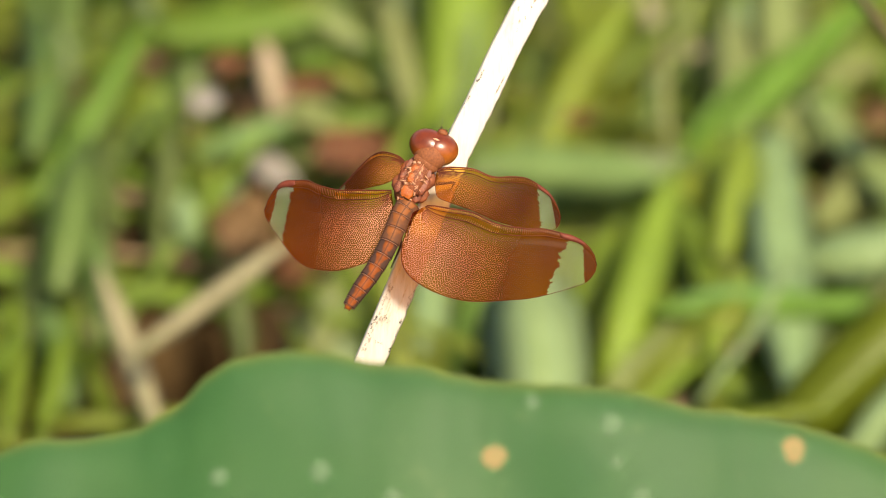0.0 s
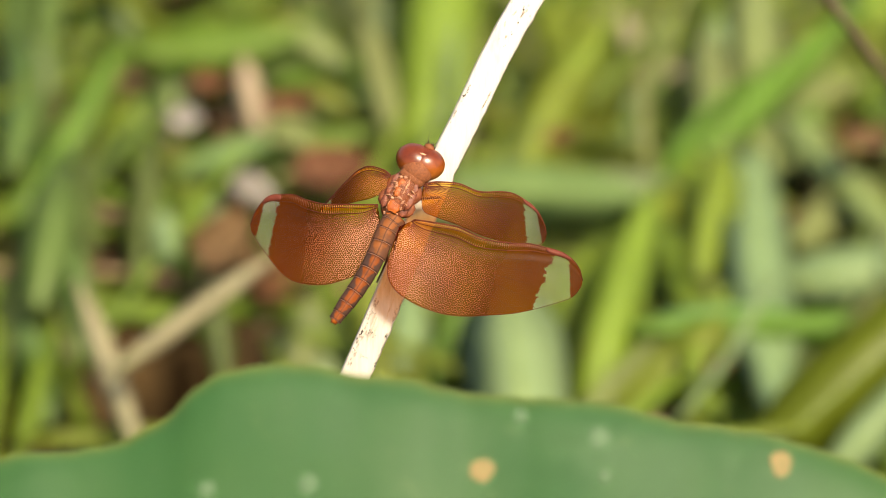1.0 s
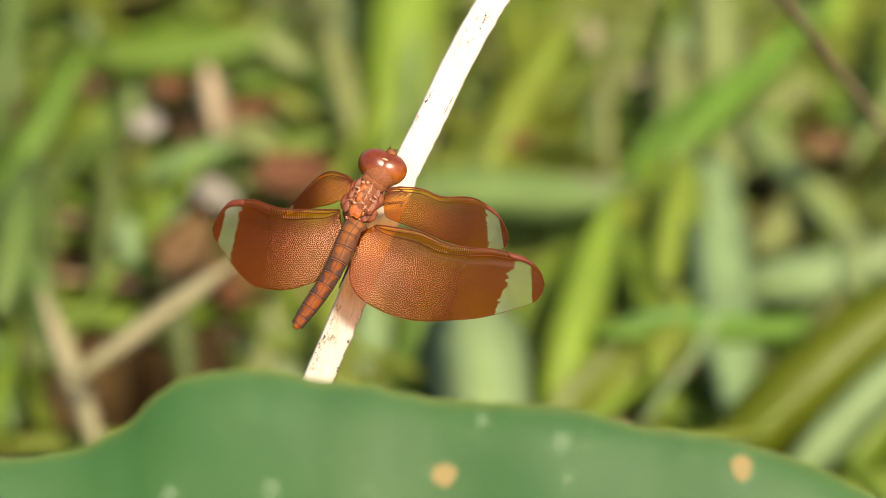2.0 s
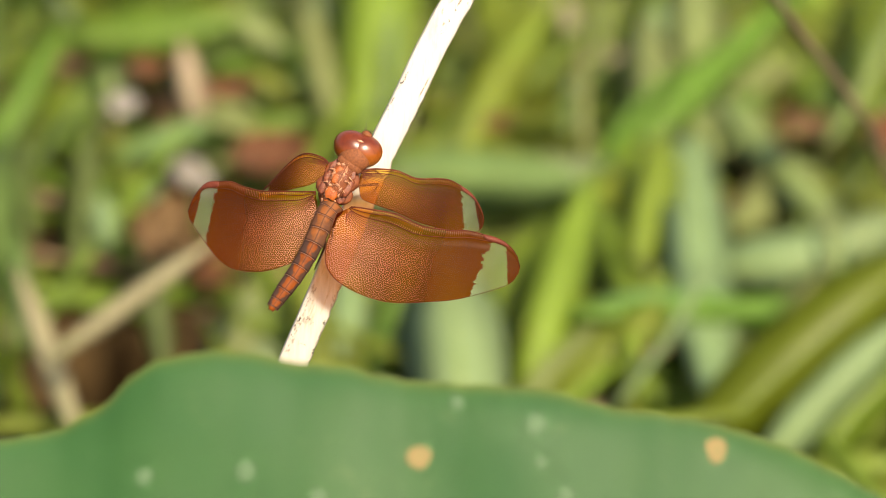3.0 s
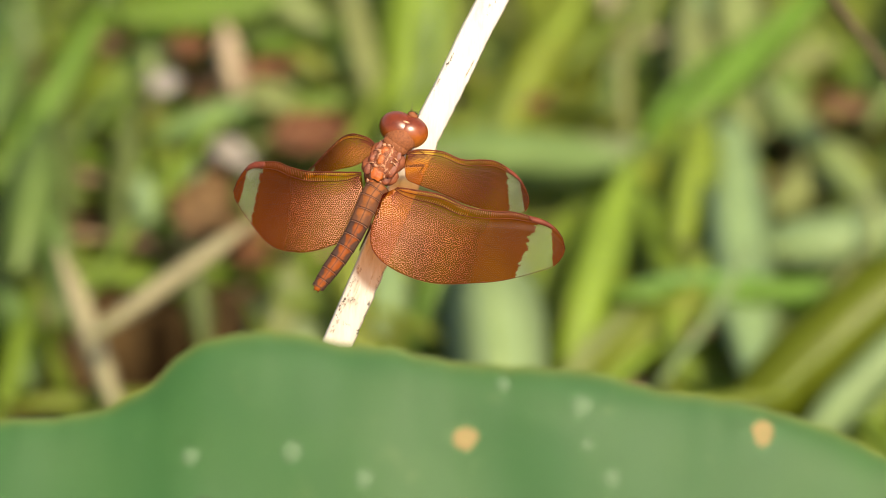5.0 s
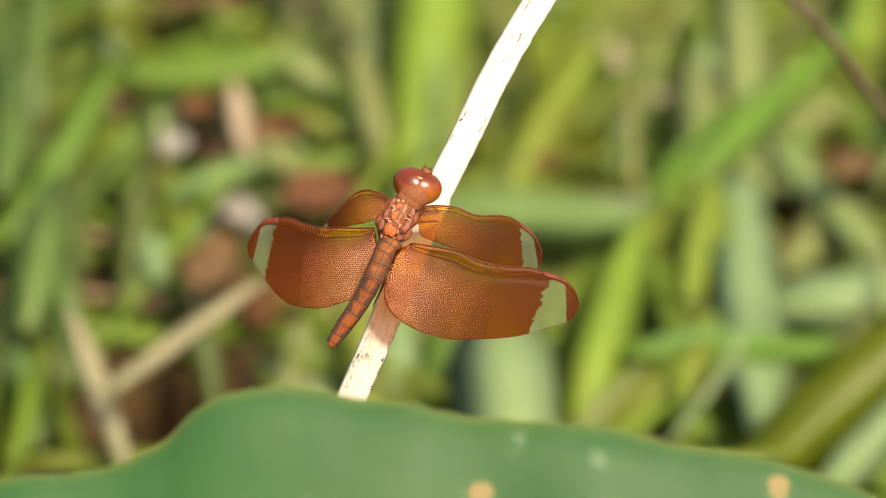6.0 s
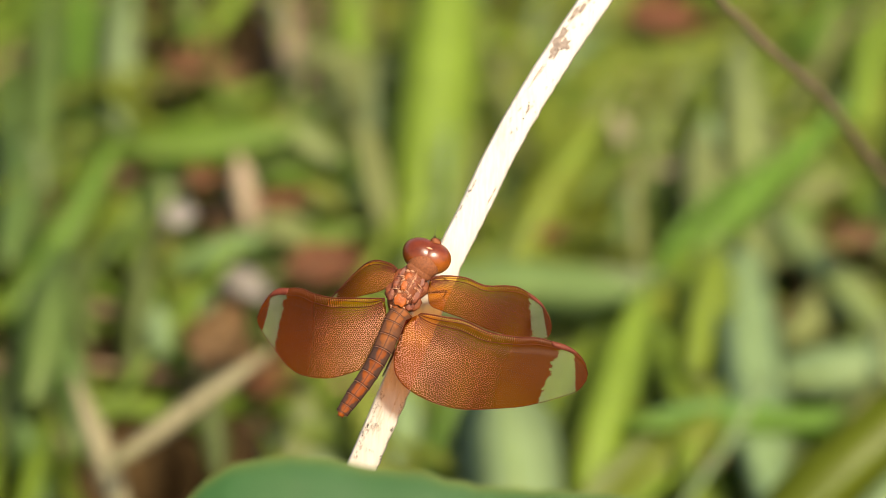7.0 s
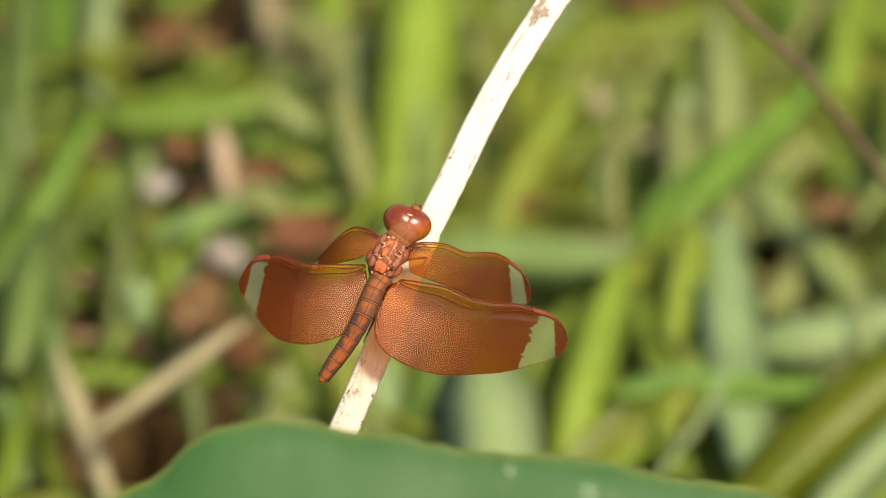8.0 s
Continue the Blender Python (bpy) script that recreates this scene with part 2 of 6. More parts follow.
grass_blade((0.1112, 0.3859, 0.0120), (0.1248, 0.4179, 0.0272), (0.1392, 0.4525, 0.0424), 0.0112, blade_green, 0.25)
grass_blade((0.1373, 0.3715, 0.0120), (0.1431, 0.4059, 0.0285), (0.1494, 0.4432, 0.0450), 0.0112, blade_lime, 0.25)
grass_blade((0.0010, 0.2643, 0.0385), (0.0299, 0.2579, 0.0405), (0.0583, 0.2516, 0.0425), 0.0154, blade_sea, 0.25)
grass_blade((0.0508, 0.2003, 0.0350), (0.0943, 0.1986, 0.0376), (0.1374, 0.1970, 0.0403), 0.0083, blade_green, 0.25)
grass_blade((0.0150, 0.1907, 0.0108), (0.0168, 0.2062, 0.0239), (0.0187, 0.2223, 0.0370), 0.0224, blade_mint, 0.10)
grass_blade((-0.0143, 0.1858, 0.0108), (-0.0182, 0.2033, 0.0252), (-0.0222, 0.2214, 0.0395), 0.0106, blade_lime, 0.25)
grass_blade((-0.0037, 0.1971, 0.0096), (0.0033, 0.2144, 0.0235), (0.0103, 0.2324, 0.0375), 0.0090, blade_green, 0.25)
grass_blade((-0.1264, 0.2700, 0.0192), (-0.1103, 0.2940, 0.0353), (-0.0971, 0.3227, 0.0513), 0.0099, blade_green, 0.25)
grass_blade((-0.1249, 0.3075, 0.0144), (-0.1258, 0.3559, 0.0390), (-0.1272, 0.4107, 0.0636), 0.0112, blade_deep, 0.25)
grass_blade((-0.0959, 0.3301, 0.0420), (-0.0692, 0.3259, 0.0454), (-0.0437, 0.3297, 0.0488), 0.0160, blade_green, 0.25)
grass_blade((-0.0604, 0.3348, 0.0280), (-0.0375, 0.3354, 0.0317), (-0.0147, 0.3360, 0.0354), 0.0090, blade_green, 0.25)
grass_blade((-0.0646, 0.2929, 0.0280), (-0.0420, 0.2904, 0.0323), (-0.0208, 0.2965, 0.0367), 0.0096, blade_green, 0.25)
grass_blade((-0.1167, 0.2429, 0.0144), (-0.1138, 0.2608, 0.0275), (-0.1108, 0.2796, 0.0406), 0.0080, blade_deep, 0.25)
grass_blade((-0.0871, 0.2445, 0.0132), (-0.0865, 0.2651, 0.0276), (-0.0859, 0.2866, 0.0419), 0.0099, blade_deep, 0.25)
grass_blade((-0.1085, 0.2974, 0.0108), (-0.1013, 0.3071, 0.0188), (-0.0939, 0.3170, 0.0267), 0.0080, blade_green, 0.25)
grass_blade((-0.0596, 0.2056, 0.0108), (-0.0622, 0.2159, 0.0205), (-0.0648, 0.2265, 0.0301), 0.0083, blade_deep, 0.25)
grass_blade((-0.0347, 0.2016, 0.0060), (-0.0360, 0.2105, 0.0148), (-0.0373, 0.2195, 0.0236), 0.0240, blade_mint, 0.10)
grass_blade((-0.1056, 0.3818, 0.0144), (-0.1075, 0.4147, 0.0300), (-0.1096, 0.4503, 0.0457), 0.0118, blade_mint, 0.25)
grass_blade((-0.1210, 0.3933, 0.0120), (-0.1223, 0.4235, 0.0264), (-0.1238, 0.4559, 0.0407), 0.0090, blade_green, 0.25)
grass_blade((-0.1222, 0.1990, 0.0120), (-0.1177, 0.2157, 0.0255), (-0.1133, 0.2329, 0.0390), 0.0106, blade_deep, 0.25)
grass_blade((-0.1053, 0.1858, 0.0108), (-0.1096, 0.1970, 0.0213), (-0.1139, 0.2084, 0.0319), 0.0090, blade_deep, 0.25)
grass_blade((-0.0693, 0.4066, 0.0108), (-0.0818, 0.4303, 0.0226), (-0.0948, 0.4555, 0.0344), 0.0096, blade_green, 0.25)
grass_blade((-0.0270, 0.3912, 0.0132), (-0.0294, 0.4201, 0.0271), (-0.0319, 0.4509, 0.0411), 0.0112, blade_lime, 0.25)
grass_blade((-0.0786, 0.1639, 0.0210), (-0.0875, 0.1807, 0.0358), (-0.0965, 0.1981, 0.0506), 0.0070, blade_dry, 0.05)
grass_blade((-0.0832, 0.1600, 0.0490), (-0.0628, 0.1707, 0.0602), (-0.0422, 0.1815, 0.0713), 0.0061, blade_dry, 0.05)
grass_blade((-0.0552, 0.3085, 0.0240), (-0.0593, 0.3198, 0.0326), (-0.0635, 0.3314, 0.0412), 0.0080, blade_straw, 0.05)
grass_blade((-0.0482, 0.4226, 0.0060), (-0.0522, 0.4410, 0.0157), (-0.0562, 0.4602, 0.0253), 0.0106, blade_dry, 0.25)
twig(((0.2200, 0.2600, 0.0000), (0.1750, 0.2000, 0.0700), (0.1337, 0.1834, 0.0847), (0.1180, 0.1686, 0.1149), (0.1076, 0.1574, 0.1332), (0.0839, 0.1402, 0.1702), (0.0710, 0.1275, 0.1872), (0.0623, 0.1226, 0.1978), (0.0539, 0.1175, 0.2083), (0.0423, 0.1142, 0.2214)), 0.0016)
twig(((0.1222, 0.4451, 0.0000), (0.1233, 0.4070, 0.0300), (0.1406, 0.4090, 0.0500), (0.1650, 0.4302, 0.0600)), 0.0012)
dead_leaf((-0.0639, 0.2588, 0.0220), 0.0250, 0.70, 70, 10, litter_tan)
dead_leaf((-0.0314, 0.3006, 0.0220), 0.0200, 0.60, 20, 10, litter_red)
dead_leaf((-0.0572, 0.2792, 0.0240), 0.0216, 0.60, 110, 20, litter_pale)
dead_leaf((-0.0443, 0.2877, 0.0500), 0.0158, 0.45, 10, 15, litter_red)
dead_leaf((-0.0752, 0.2785, 0.0500), 0.0103, 0.90, 40, 20, litter_pale)
dead_leaf((0.0818, 0.4525, 0.0250), 0.0333, 0.60, 15, 15, litter_red)
dead_leaf((-0.0830, 0.4311, 0.0200), 0.0233, 0.70, 60, 15, litter_tan)
dead_leaf((0.1567, 0.3239, 0.0120), 0.0166, 0.70, 40, 5, litter_red)
dead_leaf((0.0323, 0.2142, 0.0100), 0.0117, 0.40, 80, 5, litter_red)
dead_leaf((-0.0930, 0.1821, 0.0080), 0.0133, 0.50, 20, 5, litter_red)
dead_leaf((0.1335, 0.3401, 0.0080), 0.0183, 0.60, 30, 5, litter_tan)
dead_leaf((0.1326, 0.3212, 0.0200), 0.0250, 0.60, 30, 5, litter_tan)
dead_leaf((0.1186, 0.2989, 0.0200), 0.0183, 0.60, 60, 5, litter_red)
dead_leaf((0.0930, 0.2989, 0.0200), 0.0150, 0.50, 60, 5, litter_tan)
dead_leaf((0.0427, 0.2761, 0.0150), 0.0150, 0.60, 20, 5, litter_red)
dead_leaf((0.0284, 0.3307, 0.0150), 0.0150, 0.50, 50, 5, litter_red)
grass_blade((0.0586, 0.3148, 0.0096), (0.0485, 0.3289, 0.0193), (0.0382, 0.3434, 0.0289), 0.0074, blade_lime, 0.25)
grass_blade((-0.0827, 0.2751, 0.0096), (-0.0854, 0.2817, 0.0163), (-0.0881, 0.2883, 0.0230), 0.0096, blade_green, 0.25)
grass_blade((-0.0782, 0.3035, 0.0108), (-0.0817, 0.3069, 0.0158), (-0.0851, 0.3103, 0.0208), 0.0080, blade_lime, 0.25)
grass_blade((-0.1181, 0.3356, 0.0108), (-0.1265, 0.3536, 0.0218), (-0.1351, 0.3722, 0.0327), 0.0106, blade_deep, 0.25)
grass_blade((-0.0244, 0.2833, 0.0060), (-0.0278, 0.2882, 0.0118), (-0.0312, 0.2932, 0.0177), 0.0080, blade_green, 0.25)
grass_blade((-0.0413, 0.3703, 0.0084), (-0.0487, 0.3756, 0.0138), (-0.0562, 0.3809, 0.0192), 0.0090, blade_lime, 0.25)
grass_blade((-0.0926, 0.4107, 0.0084), (-0.0904, 0.4250, 0.0168), (-0.0882, 0.4397, 0.0252), 0.0074, blade_pale, 0.25)
grass_blade((0.0213, 0.3684, 0.0096), (0.0245, 0.3968, 0.0240), (0.0278, 0.4272, 0.0383), 0.0096, blade_lime, 0.25)
grass_blade((0.0896, 0.2385, 0.0096), (0.0801, 0.2467, 0.0176), (0.0706, 0.2551, 0.0255), 0.0080, blade_lime, 0.25)
grass_blade((0.0796, 0.2981, 0.0144), (0.0981, 0.3097, 0.0232), (0.1168, 0.3215, 0.0320), 0.0080, blade_green, 0.25)
grass_blade((0.1001, 0.3892, 0.0144), (0.1202, 0.4096, 0.0254), (0.1409, 0.4311, 0.0363), 0.0090, blade_green, 0.25)
grass_blade((0.0616, 0.2111, 0.0144), (0.0689, 0.2201, 0.0232), (0.0762, 0.2292, 0.0320), 0.0080, blade_pale, 0.25)
grass_blade((-0.1319, 0.3229, 0.0168), (-0.1349, 0.3493, 0.0316), (-0.1382, 0.3773, 0.0464), 0.0096, blade_deep, 0.25)
grass_blade((-0.0987, 0.2111, 0.0144), (-0.1008, 0.2238, 0.0254), (-0.1030, 0.2368, 0.0363), 0.0090, blade_deep, 0.25)
grass_blade((-0.0736, 0.2484, 0.0144), (-0.0728, 0.2592, 0.0236), (-0.0719, 0.2703, 0.0329), 0.0074, blade_lime, 0.25)
grass_blade((-0.0522, 0.2669, 0.0072), (-0.0538, 0.2785, 0.0164), (-0.0553, 0.2903, 0.0257), 0.0064, blade_green, 0.25)
grass_blade((-0.1087, 0.3108, 0.0060), (-0.1006, 0.3237, 0.0152), (-0.0925, 0.3371, 0.0245), 0.0112, blade_lime, 0.25)
grass_blade((-0.1235, 0.3794, 0.0072), (-0.1124, 0.3960, 0.0169), (-0.1012, 0.4133, 0.0265), 0.0112, blade_green, 0.25)
grass_blade((-0.0335, 0.3583, 0.0072), (-0.0375, 0.3719, 0.0160), (-0.0414, 0.3859, 0.0248), 0.0112, blade_lime, 0.25)
grass_blade((-0.0856, 0.3305, 0.0120), (-0.0869, 0.3411, 0.0200), (-0.0883, 0.3519, 0.0279), 0.0048, blade_pale, 0.25)
grass_blade((-0.0555, 0.2850, 0.0420), (-0.0576, 0.2936, 0.0498), (-0.0597, 0.3024, 0.0575), 0.0074, blade_straw, 0.05)
dead_leaf((-0.0550, 0.3261, 0.0200), 0.0250, 0.70, 30, 10, litter_tan)
dead_leaf((-0.0693, 0.2988, 0.0500), 0.0125, 0.80, 10, 10, litter_red)
dead_leaf((-0.0630, 0.3130, 0.0180), 0.0233, 0.70, 150, 8, litter_tan)
dead_leaf((-0.0407, 0.3615, 0.0180), 0.0117, 0.60, 20, 8, litter_pale)
grass_blade((-0.0529, 0.3108, 0.0060), (-0.0478, 0.3171, 0.0123), (-0.0427, 0.3235, 0.0185), 0.0074, blade_pale, 0.25)
grass_blade((-0.0851, 0.3203, 0.0060), (-0.0816, 0.3405, 0.0182), (-0.0781, 0.3617, 0.0305), 0.0054, blade_mint, 0.25)
grass_blade((-0.0868, 0.3203, 0.0060), (-0.0883, 0.3336, 0.0152), (-0.0898, 0.3473, 0.0245), 0.0096, blade_green, 0.25)
grass_blade((-0.0833, 0.3100, 0.0210), (-0.0837, 0.3199, 0.0290), (-0.0841, 0.3301, 0.0369), 0.0054, blade_pale, 0.25)
grass_blade((-0.0710, 0.3203, 0.0060), (-0.0633, 0.3273, 0.0125), (-0.0555, 0.3343, 0.0190), 0.0090, blade_green, 0.25)
grass_blade((-0.0388, 0.3164, 0.0210), (-0.0465, 0.3156, 0.0241), (-0.0541, 0.3148, 0.0271), 0.0070, blade_pale, 0.25)
grass_blade((-0.0139, 0.3203, 0.0060), (-0.0189, 0.3405, 0.0182), (-0.0241, 0.3617, 0.0305), 0.0102, blade_green, 0.25)
grass_blade((-0.0690, 0.3531, 0.0210), (-0.0545, 0.3528, 0.0243), (-0.0401, 0.3526, 0.0276), 0.0080, blade_lime, 0.25)
grass_blade((-0.0963, 0.3466, 0.0060), (-0.0894, 0.3546, 0.0127), (-0.0824, 0.3627, 0.0194), 0.0090, blade_green, 0.25)
dead_leaf((-0.0811, 0.3671, 0.0500), 0.0125, 0.80, 20, 8, litter_red)
dead_leaf((-0.0673, 0.3616, 0.0500), 0.0142, 0.80, 70, 8, litter_tan)
grass_blade((-0.0788, 0.2489, 0.0210), (-0.0798, 0.2532, 0.0268), (-0.0808, 0.2576, 0.0327), 0.0083, blade_mint, 0.25)
grass_blade((0.0891, 0.3327, 0.0210), (0.0868, 0.3484, 0.0311), (0.0844, 0.3646, 0.0412), 0.0080, blade_mint, 0.25)
grass_blade((0.0553, 0.3208, 0.0140), (0.0582, 0.3312, 0.0220), (0.0611, 0.3417, 0.0299), 0.0064, blade_mint, 0.25)
grass_blade((-0.1218, 0.2325, 0.0140), (-0.1187, 0.2477, 0.0258), (-0.1156, 0.2633, 0.0376), 0.0048, blade_deep, 0.25)
dead_leaf((0.1215, 0.2709, 0.0500), 0.0158, 0.70, 30, 5, litter_tan)
dead_leaf((0.0333, 0.2866, 0.0400), 0.0108, 0.60, 40, 5, litter_red)
dead_leaf((0.0720, 0.1776, 0.0400), 0.0100, 0.60, 40, 5, litter_tan)
grass_blade((-0.0149, 0.2913, 0.0350), (-0.0197, 0.3079, 0.0464), (-0.0245, 0.3252, 0.0578), 0.0096, blade_pale, 0.25)
grass_blade((-0.0304, 0.3333, 0.0350), (-0.0409, 0.3374, 0.0402), (-0.0514, 0.3414, 0.0454), 0.0096, blade_pale, 0.25)
grass_blade((-0.0230, 0.3134, 0.0280), (-0.0325, 0.3163, 0.0328), (-0.0419, 0.3191, 0.0375), 0.0080, blade_lime, 0.25)
grass_blade((-0.0264, 0.3804, 0.0280), (-0.0340, 0.3913, 0.0355), (-0.0416, 0.4024, 0.0431), 0.0096, blade_pale, 0.25)
grass_blade((-0.0373, 0.2882, 0.0350), (-0.0447, 0.2869, 0.0379), (-0.0520, 0.2855, 0.0407), 0.0064, blade_pale, 0.25)
dead_leaf((-0.0313, 0.2479, 0.0550), 0.0175, 0.75, 15, 8, litter_red)
grass_blade((-0.0015, 0.2585, 0.0210), (0.0037, 0.2657, 0.0286), (0.0069, 0.2745, 0.0363), 0.0042, blade_deep, 0.25)
grass_blade((0.0499, 0.3157, 0.0210), (0.0600, 0.3233, 0.0285), (0.0684, 0.3342, 0.0361), 0.0042, blade_green, 0.25)
grass_blade((0.0636, 0.3320, 0.0350), (0.0713, 0.3524, 0.0455), (0.0856, 0.3655, 0.0560), 0.0019, blade_pale, 0.25)
grass_blade((0.0099, 0.4186, 0.0350), (0.0146, 0.4514, 0.0497), (0.0117, 0.4873, 0.0643), 0.0019, blade_sea, 0.25)
grass_blade((-0.0184, 0.2977, 0.0060), (-0.0065, 0.3135, 0.0170), (0.0045, 0.3311, 0.0280), 0.0019, blade_pale, 0.25)
grass_blade((0.1472, 0.2782, 0.0060), (0.1528, 0.2918, 0.0161), (0.1575, 0.3062, 0.0263), 0.0042, blade_deep, 0.25)
grass_blade((-0.0468, 0.3686, 0.0060), (-0.0446, 0.3904, 0.0177), (-0.0501, 0.4125, 0.0294), 0.0019, blade_green, 0.25)
grass_blade((0.0125, 0.3708, 0.0350), (0.0276, 0.3895, 0.0456), (0.0433, 0.4086, 0.0562), 0.0026, blade_pale, 0.25)
grass_blade((-0.0868, 0.4234, 0.0350), (-0.0852, 0.4419, 0.0445), (-0.0910, 0.4602, 0.0541), 0.0032, blade_pale, 0.25)
grass_blade((-0.1303, 0.3160, 0.0210), (-0.1230, 0.3272, 0.0301), (-0.1283, 0.3417, 0.0392), 0.0042, blade_mint, 0.25)
grass_blade((0.0239, 0.4364, 0.0060), (0.0336, 0.4612, 0.0180), (0.0399, 0.4900, 0.0300), 0.0032, blade_mint, 0.25)
grass_blade((-0.0845, 0.4781, 0.0210), (-0.0757, 0.5167, 0.0357), (-0.0646, 0.5572, 0.0503), 0.0019, blade_green, 0.25)
grass_blade((0.0071, 0.3300, 0.0060), (0.0193, 0.3427, 0.0161), (0.0260, 0.3619, 0.0262), 0.0026, blade_sea, 0.25)
grass_blade((0.0634, 0.2666, 0.0060), (0.0691, 0.2799, 0.0154), (0.0781, 0.2907, 0.0248), 0.0019, blade_pale, 0.25)
grass_blade((0.0263, 0.4054, 0.0060), (0.0351, 0.4279, 0.0170), (0.0466, 0.4491, 0.0279), 0.0032, blade_pale, 0.25)
grass_blade((-0.0176, 0.2570, 0.0350), (-0.0059, 0.2708, 0.0468), (0.0018, 0.2892, 0.0585), 0.0032, blade_deep, 0.25)
grass_blade((0.0757, 0.2849, 0.0210), (0.0916, 0.3076, 0.0351), (0.1087, 0.3307, 0.0492), 0.0019, blade_pale, 0.25)
grass_blade((0.0147, 0.2046, 0.0350), (0.0178, 0.2156, 0.0451), (0.0221, 0.2263, 0.0552), 0.0032, blade_mint, 0.25)
grass_blade((0.0646, 0.3293, 0.0060), (0.0693, 0.3489, 0.0179), (0.0721, 0.3700, 0.0298), 0.0026, blade_pale, 0.25)
grass_blade((-0.0224, 0.3364, 0.0350), (-0.0208, 0.3475, 0.0432), (-0.0218, 0.3591, 0.0515), 0.0032, blade_mint, 0.25)
grass_blade((0.1390, 0.3818, 0.0060), (0.1578, 0.3973, 0.0172), (0.1714, 0.4242, 0.0283), 0.0026, blade_pale, 0.25)
grass_blade((0.1121, 0.3690, 0.0350), (0.1255, 0.3865, 0.0464), (0.1334, 0.4111, 0.0578), 0.0042, blade_pale, 0.25)
grass_blade((0.0281, 0.3401, 0.0350), (0.0196, 0.3627, 0.0481), (0.0125, 0.3878, 0.0612), 0.0032, blade_pale, 0.25)
grass_blade((0.0204, 0.3603, 0.0350), (0.0371, 0.3778, 0.0446), (0.0556, 0.3920, 0.0543), 0.0042, blade_mint, 0.25)
grass_blade((-0.0539, 0.4309, 0.0210), (-0.0573, 0.4589, 0.0330), (-0.0687, 0.4839, 0.0450), 0.0042, blade_pale, 0.25)
grass_blade((0.0464, 0.4061, 0.0060), (0.0467, 0.4260, 0.0164), (0.0500, 0.4463, 0.0267), 0.0026, blade_pale, 0.25)
grass_blade((0.0599, 0.1602, 0.0350), (0.0742, 0.1734, 0.0488), (0.0861, 0.1902, 0.0625), 0.0026, blade_mint, 0.25)
grass_blade((0.1365, 0.4443, 0.0350), (0.1439, 0.4612, 0.0438), (0.1522, 0.4780, 0.0526), 0.0026, blade_green, 0.25)
grass_blade((0.0875, 0.1900, 0.0210), (0.1027, 0.2023, 0.0325), (0.1176, 0.2158, 0.0440), 0.0019, blade_pale, 0.25)
grass_blade((0.0593, 0.2716, 0.0350), (0.0579, 0.2891, 0.0473), (0.0584, 0.3074, 0.0596), 0.0042, blade_pale, 0.25)
grass_blade((-0.0607, 0.3736, 0.0060), (-0.0487, 0.3987, 0.0200), (-0.0449, 0.4313, 0.0340), 0.0032, blade_pale, 0.25)
grass_blade((0.1301, 0.2846, 0.0350), (0.1456, 0.3052, 0.0495), (0.1571, 0.3317, 0.0640), 0.0042, blade_pale, 0.25)
grass_blade((-0.0375, 0.4803, 0.0060), (-0.0288, 0.4986, 0.0152), (-0.0225, 0.5201, 0.0244), 0.0019, blade_pale, 0.25)
grass_blade((0.0919, 0.1707, 0.0350), (0.1048, 0.1833, 0.0466), (0.1186, 0.1950, 0.0583), 0.0026, blade_pale, 0.25)
grass_blade((0.1355, 0.3112, 0.0210), (0.1425, 0.3306, 0.0316), (0.1558, 0.3437, 0.0422), 0.0026, blade_deep, 0.25)
grass_blade((-0.1144, 0.2724, 0.0210), (-0.0957, 0.2895, 0.0341), (-0.0803, 0.3123, 0.0473), 0.0026, blade_deep, 0.25)
grass_blade((-0.1079, 0.3081, 0.0210), (-0.1052, 0.3211, 0.0299), (-0.0995, 0.3326, 0.0389), 0.0042, blade_pale, 0.25)
grass_blade((0.0712, 0.2344, 0.0060), (0.0793, 0.2457, 0.0163), (0.0838, 0.2598, 0.0266), 0.0032, blade_sea, 0.25)
grass_blade((0.0593, 0.3456, 0.0060), (0.0634, 0.3743, 0.0207), (0.0722, 0.4032, 0.0355), 0.0042, blade_pale, 0.25)
grass_blade((-0.0394, 0.4194, 0.0210), (-0.0403, 0.4388, 0.0310), (-0.0442, 0.4585, 0.0409), 0.0032, blade_deep, 0.25)
grass_blade((0.1313, 0.2544, 0.0350), (0.1446, 0.2757, 0.0490), (0.1604, 0.2955, 0.0630), 0.0032, blade_deep, 0.25)
grass_blade((-0.0247, 0.2990, 0.0210), (-0.0190, 0.3185, 0.0332), (-0.0113, 0.3378, 0.0455), 0.0019, blade_pale, 0.25)
grass_blade((0.1508, 0.2753, 0.0060), (0.1556, 0.2858, 0.0148), (0.1588, 0.2972, 0.0236), 0.0026, blade_sea, 0.25)
grass_blade((0.0012, 0.2994, 0.0350), (0.0018, 0.3142, 0.0454), (0.0029, 0.3294, 0.0557), 0.0026, blade_mint, 0.25)
grass_blade((0.0017, 0.2794, 0.0060), (0.0158, 0.2977, 0.0187), (0.0285, 0.3188, 0.0315), 0.0032, blade_deep, 0.25)
grass_blade((0.1136, 0.2236, 0.0210), (0.1194, 0.2374, 0.0314), (0.1294, 0.2479, 0.0417), 0.0042, blade_mint, 0.25)
grass_blade((0.0326, 0.4108, 0.0210), (0.0493, 0.4332, 0.0316), (0.0681, 0.4529, 0.0422), 0.0026, blade_pale, 0.25)
grass_blade((0.1161, 0.3655, 0.0060), (0.1264, 0.3861, 0.0174), (0.1376, 0.4073, 0.0288), 0.0032, blade_mint, 0.25)
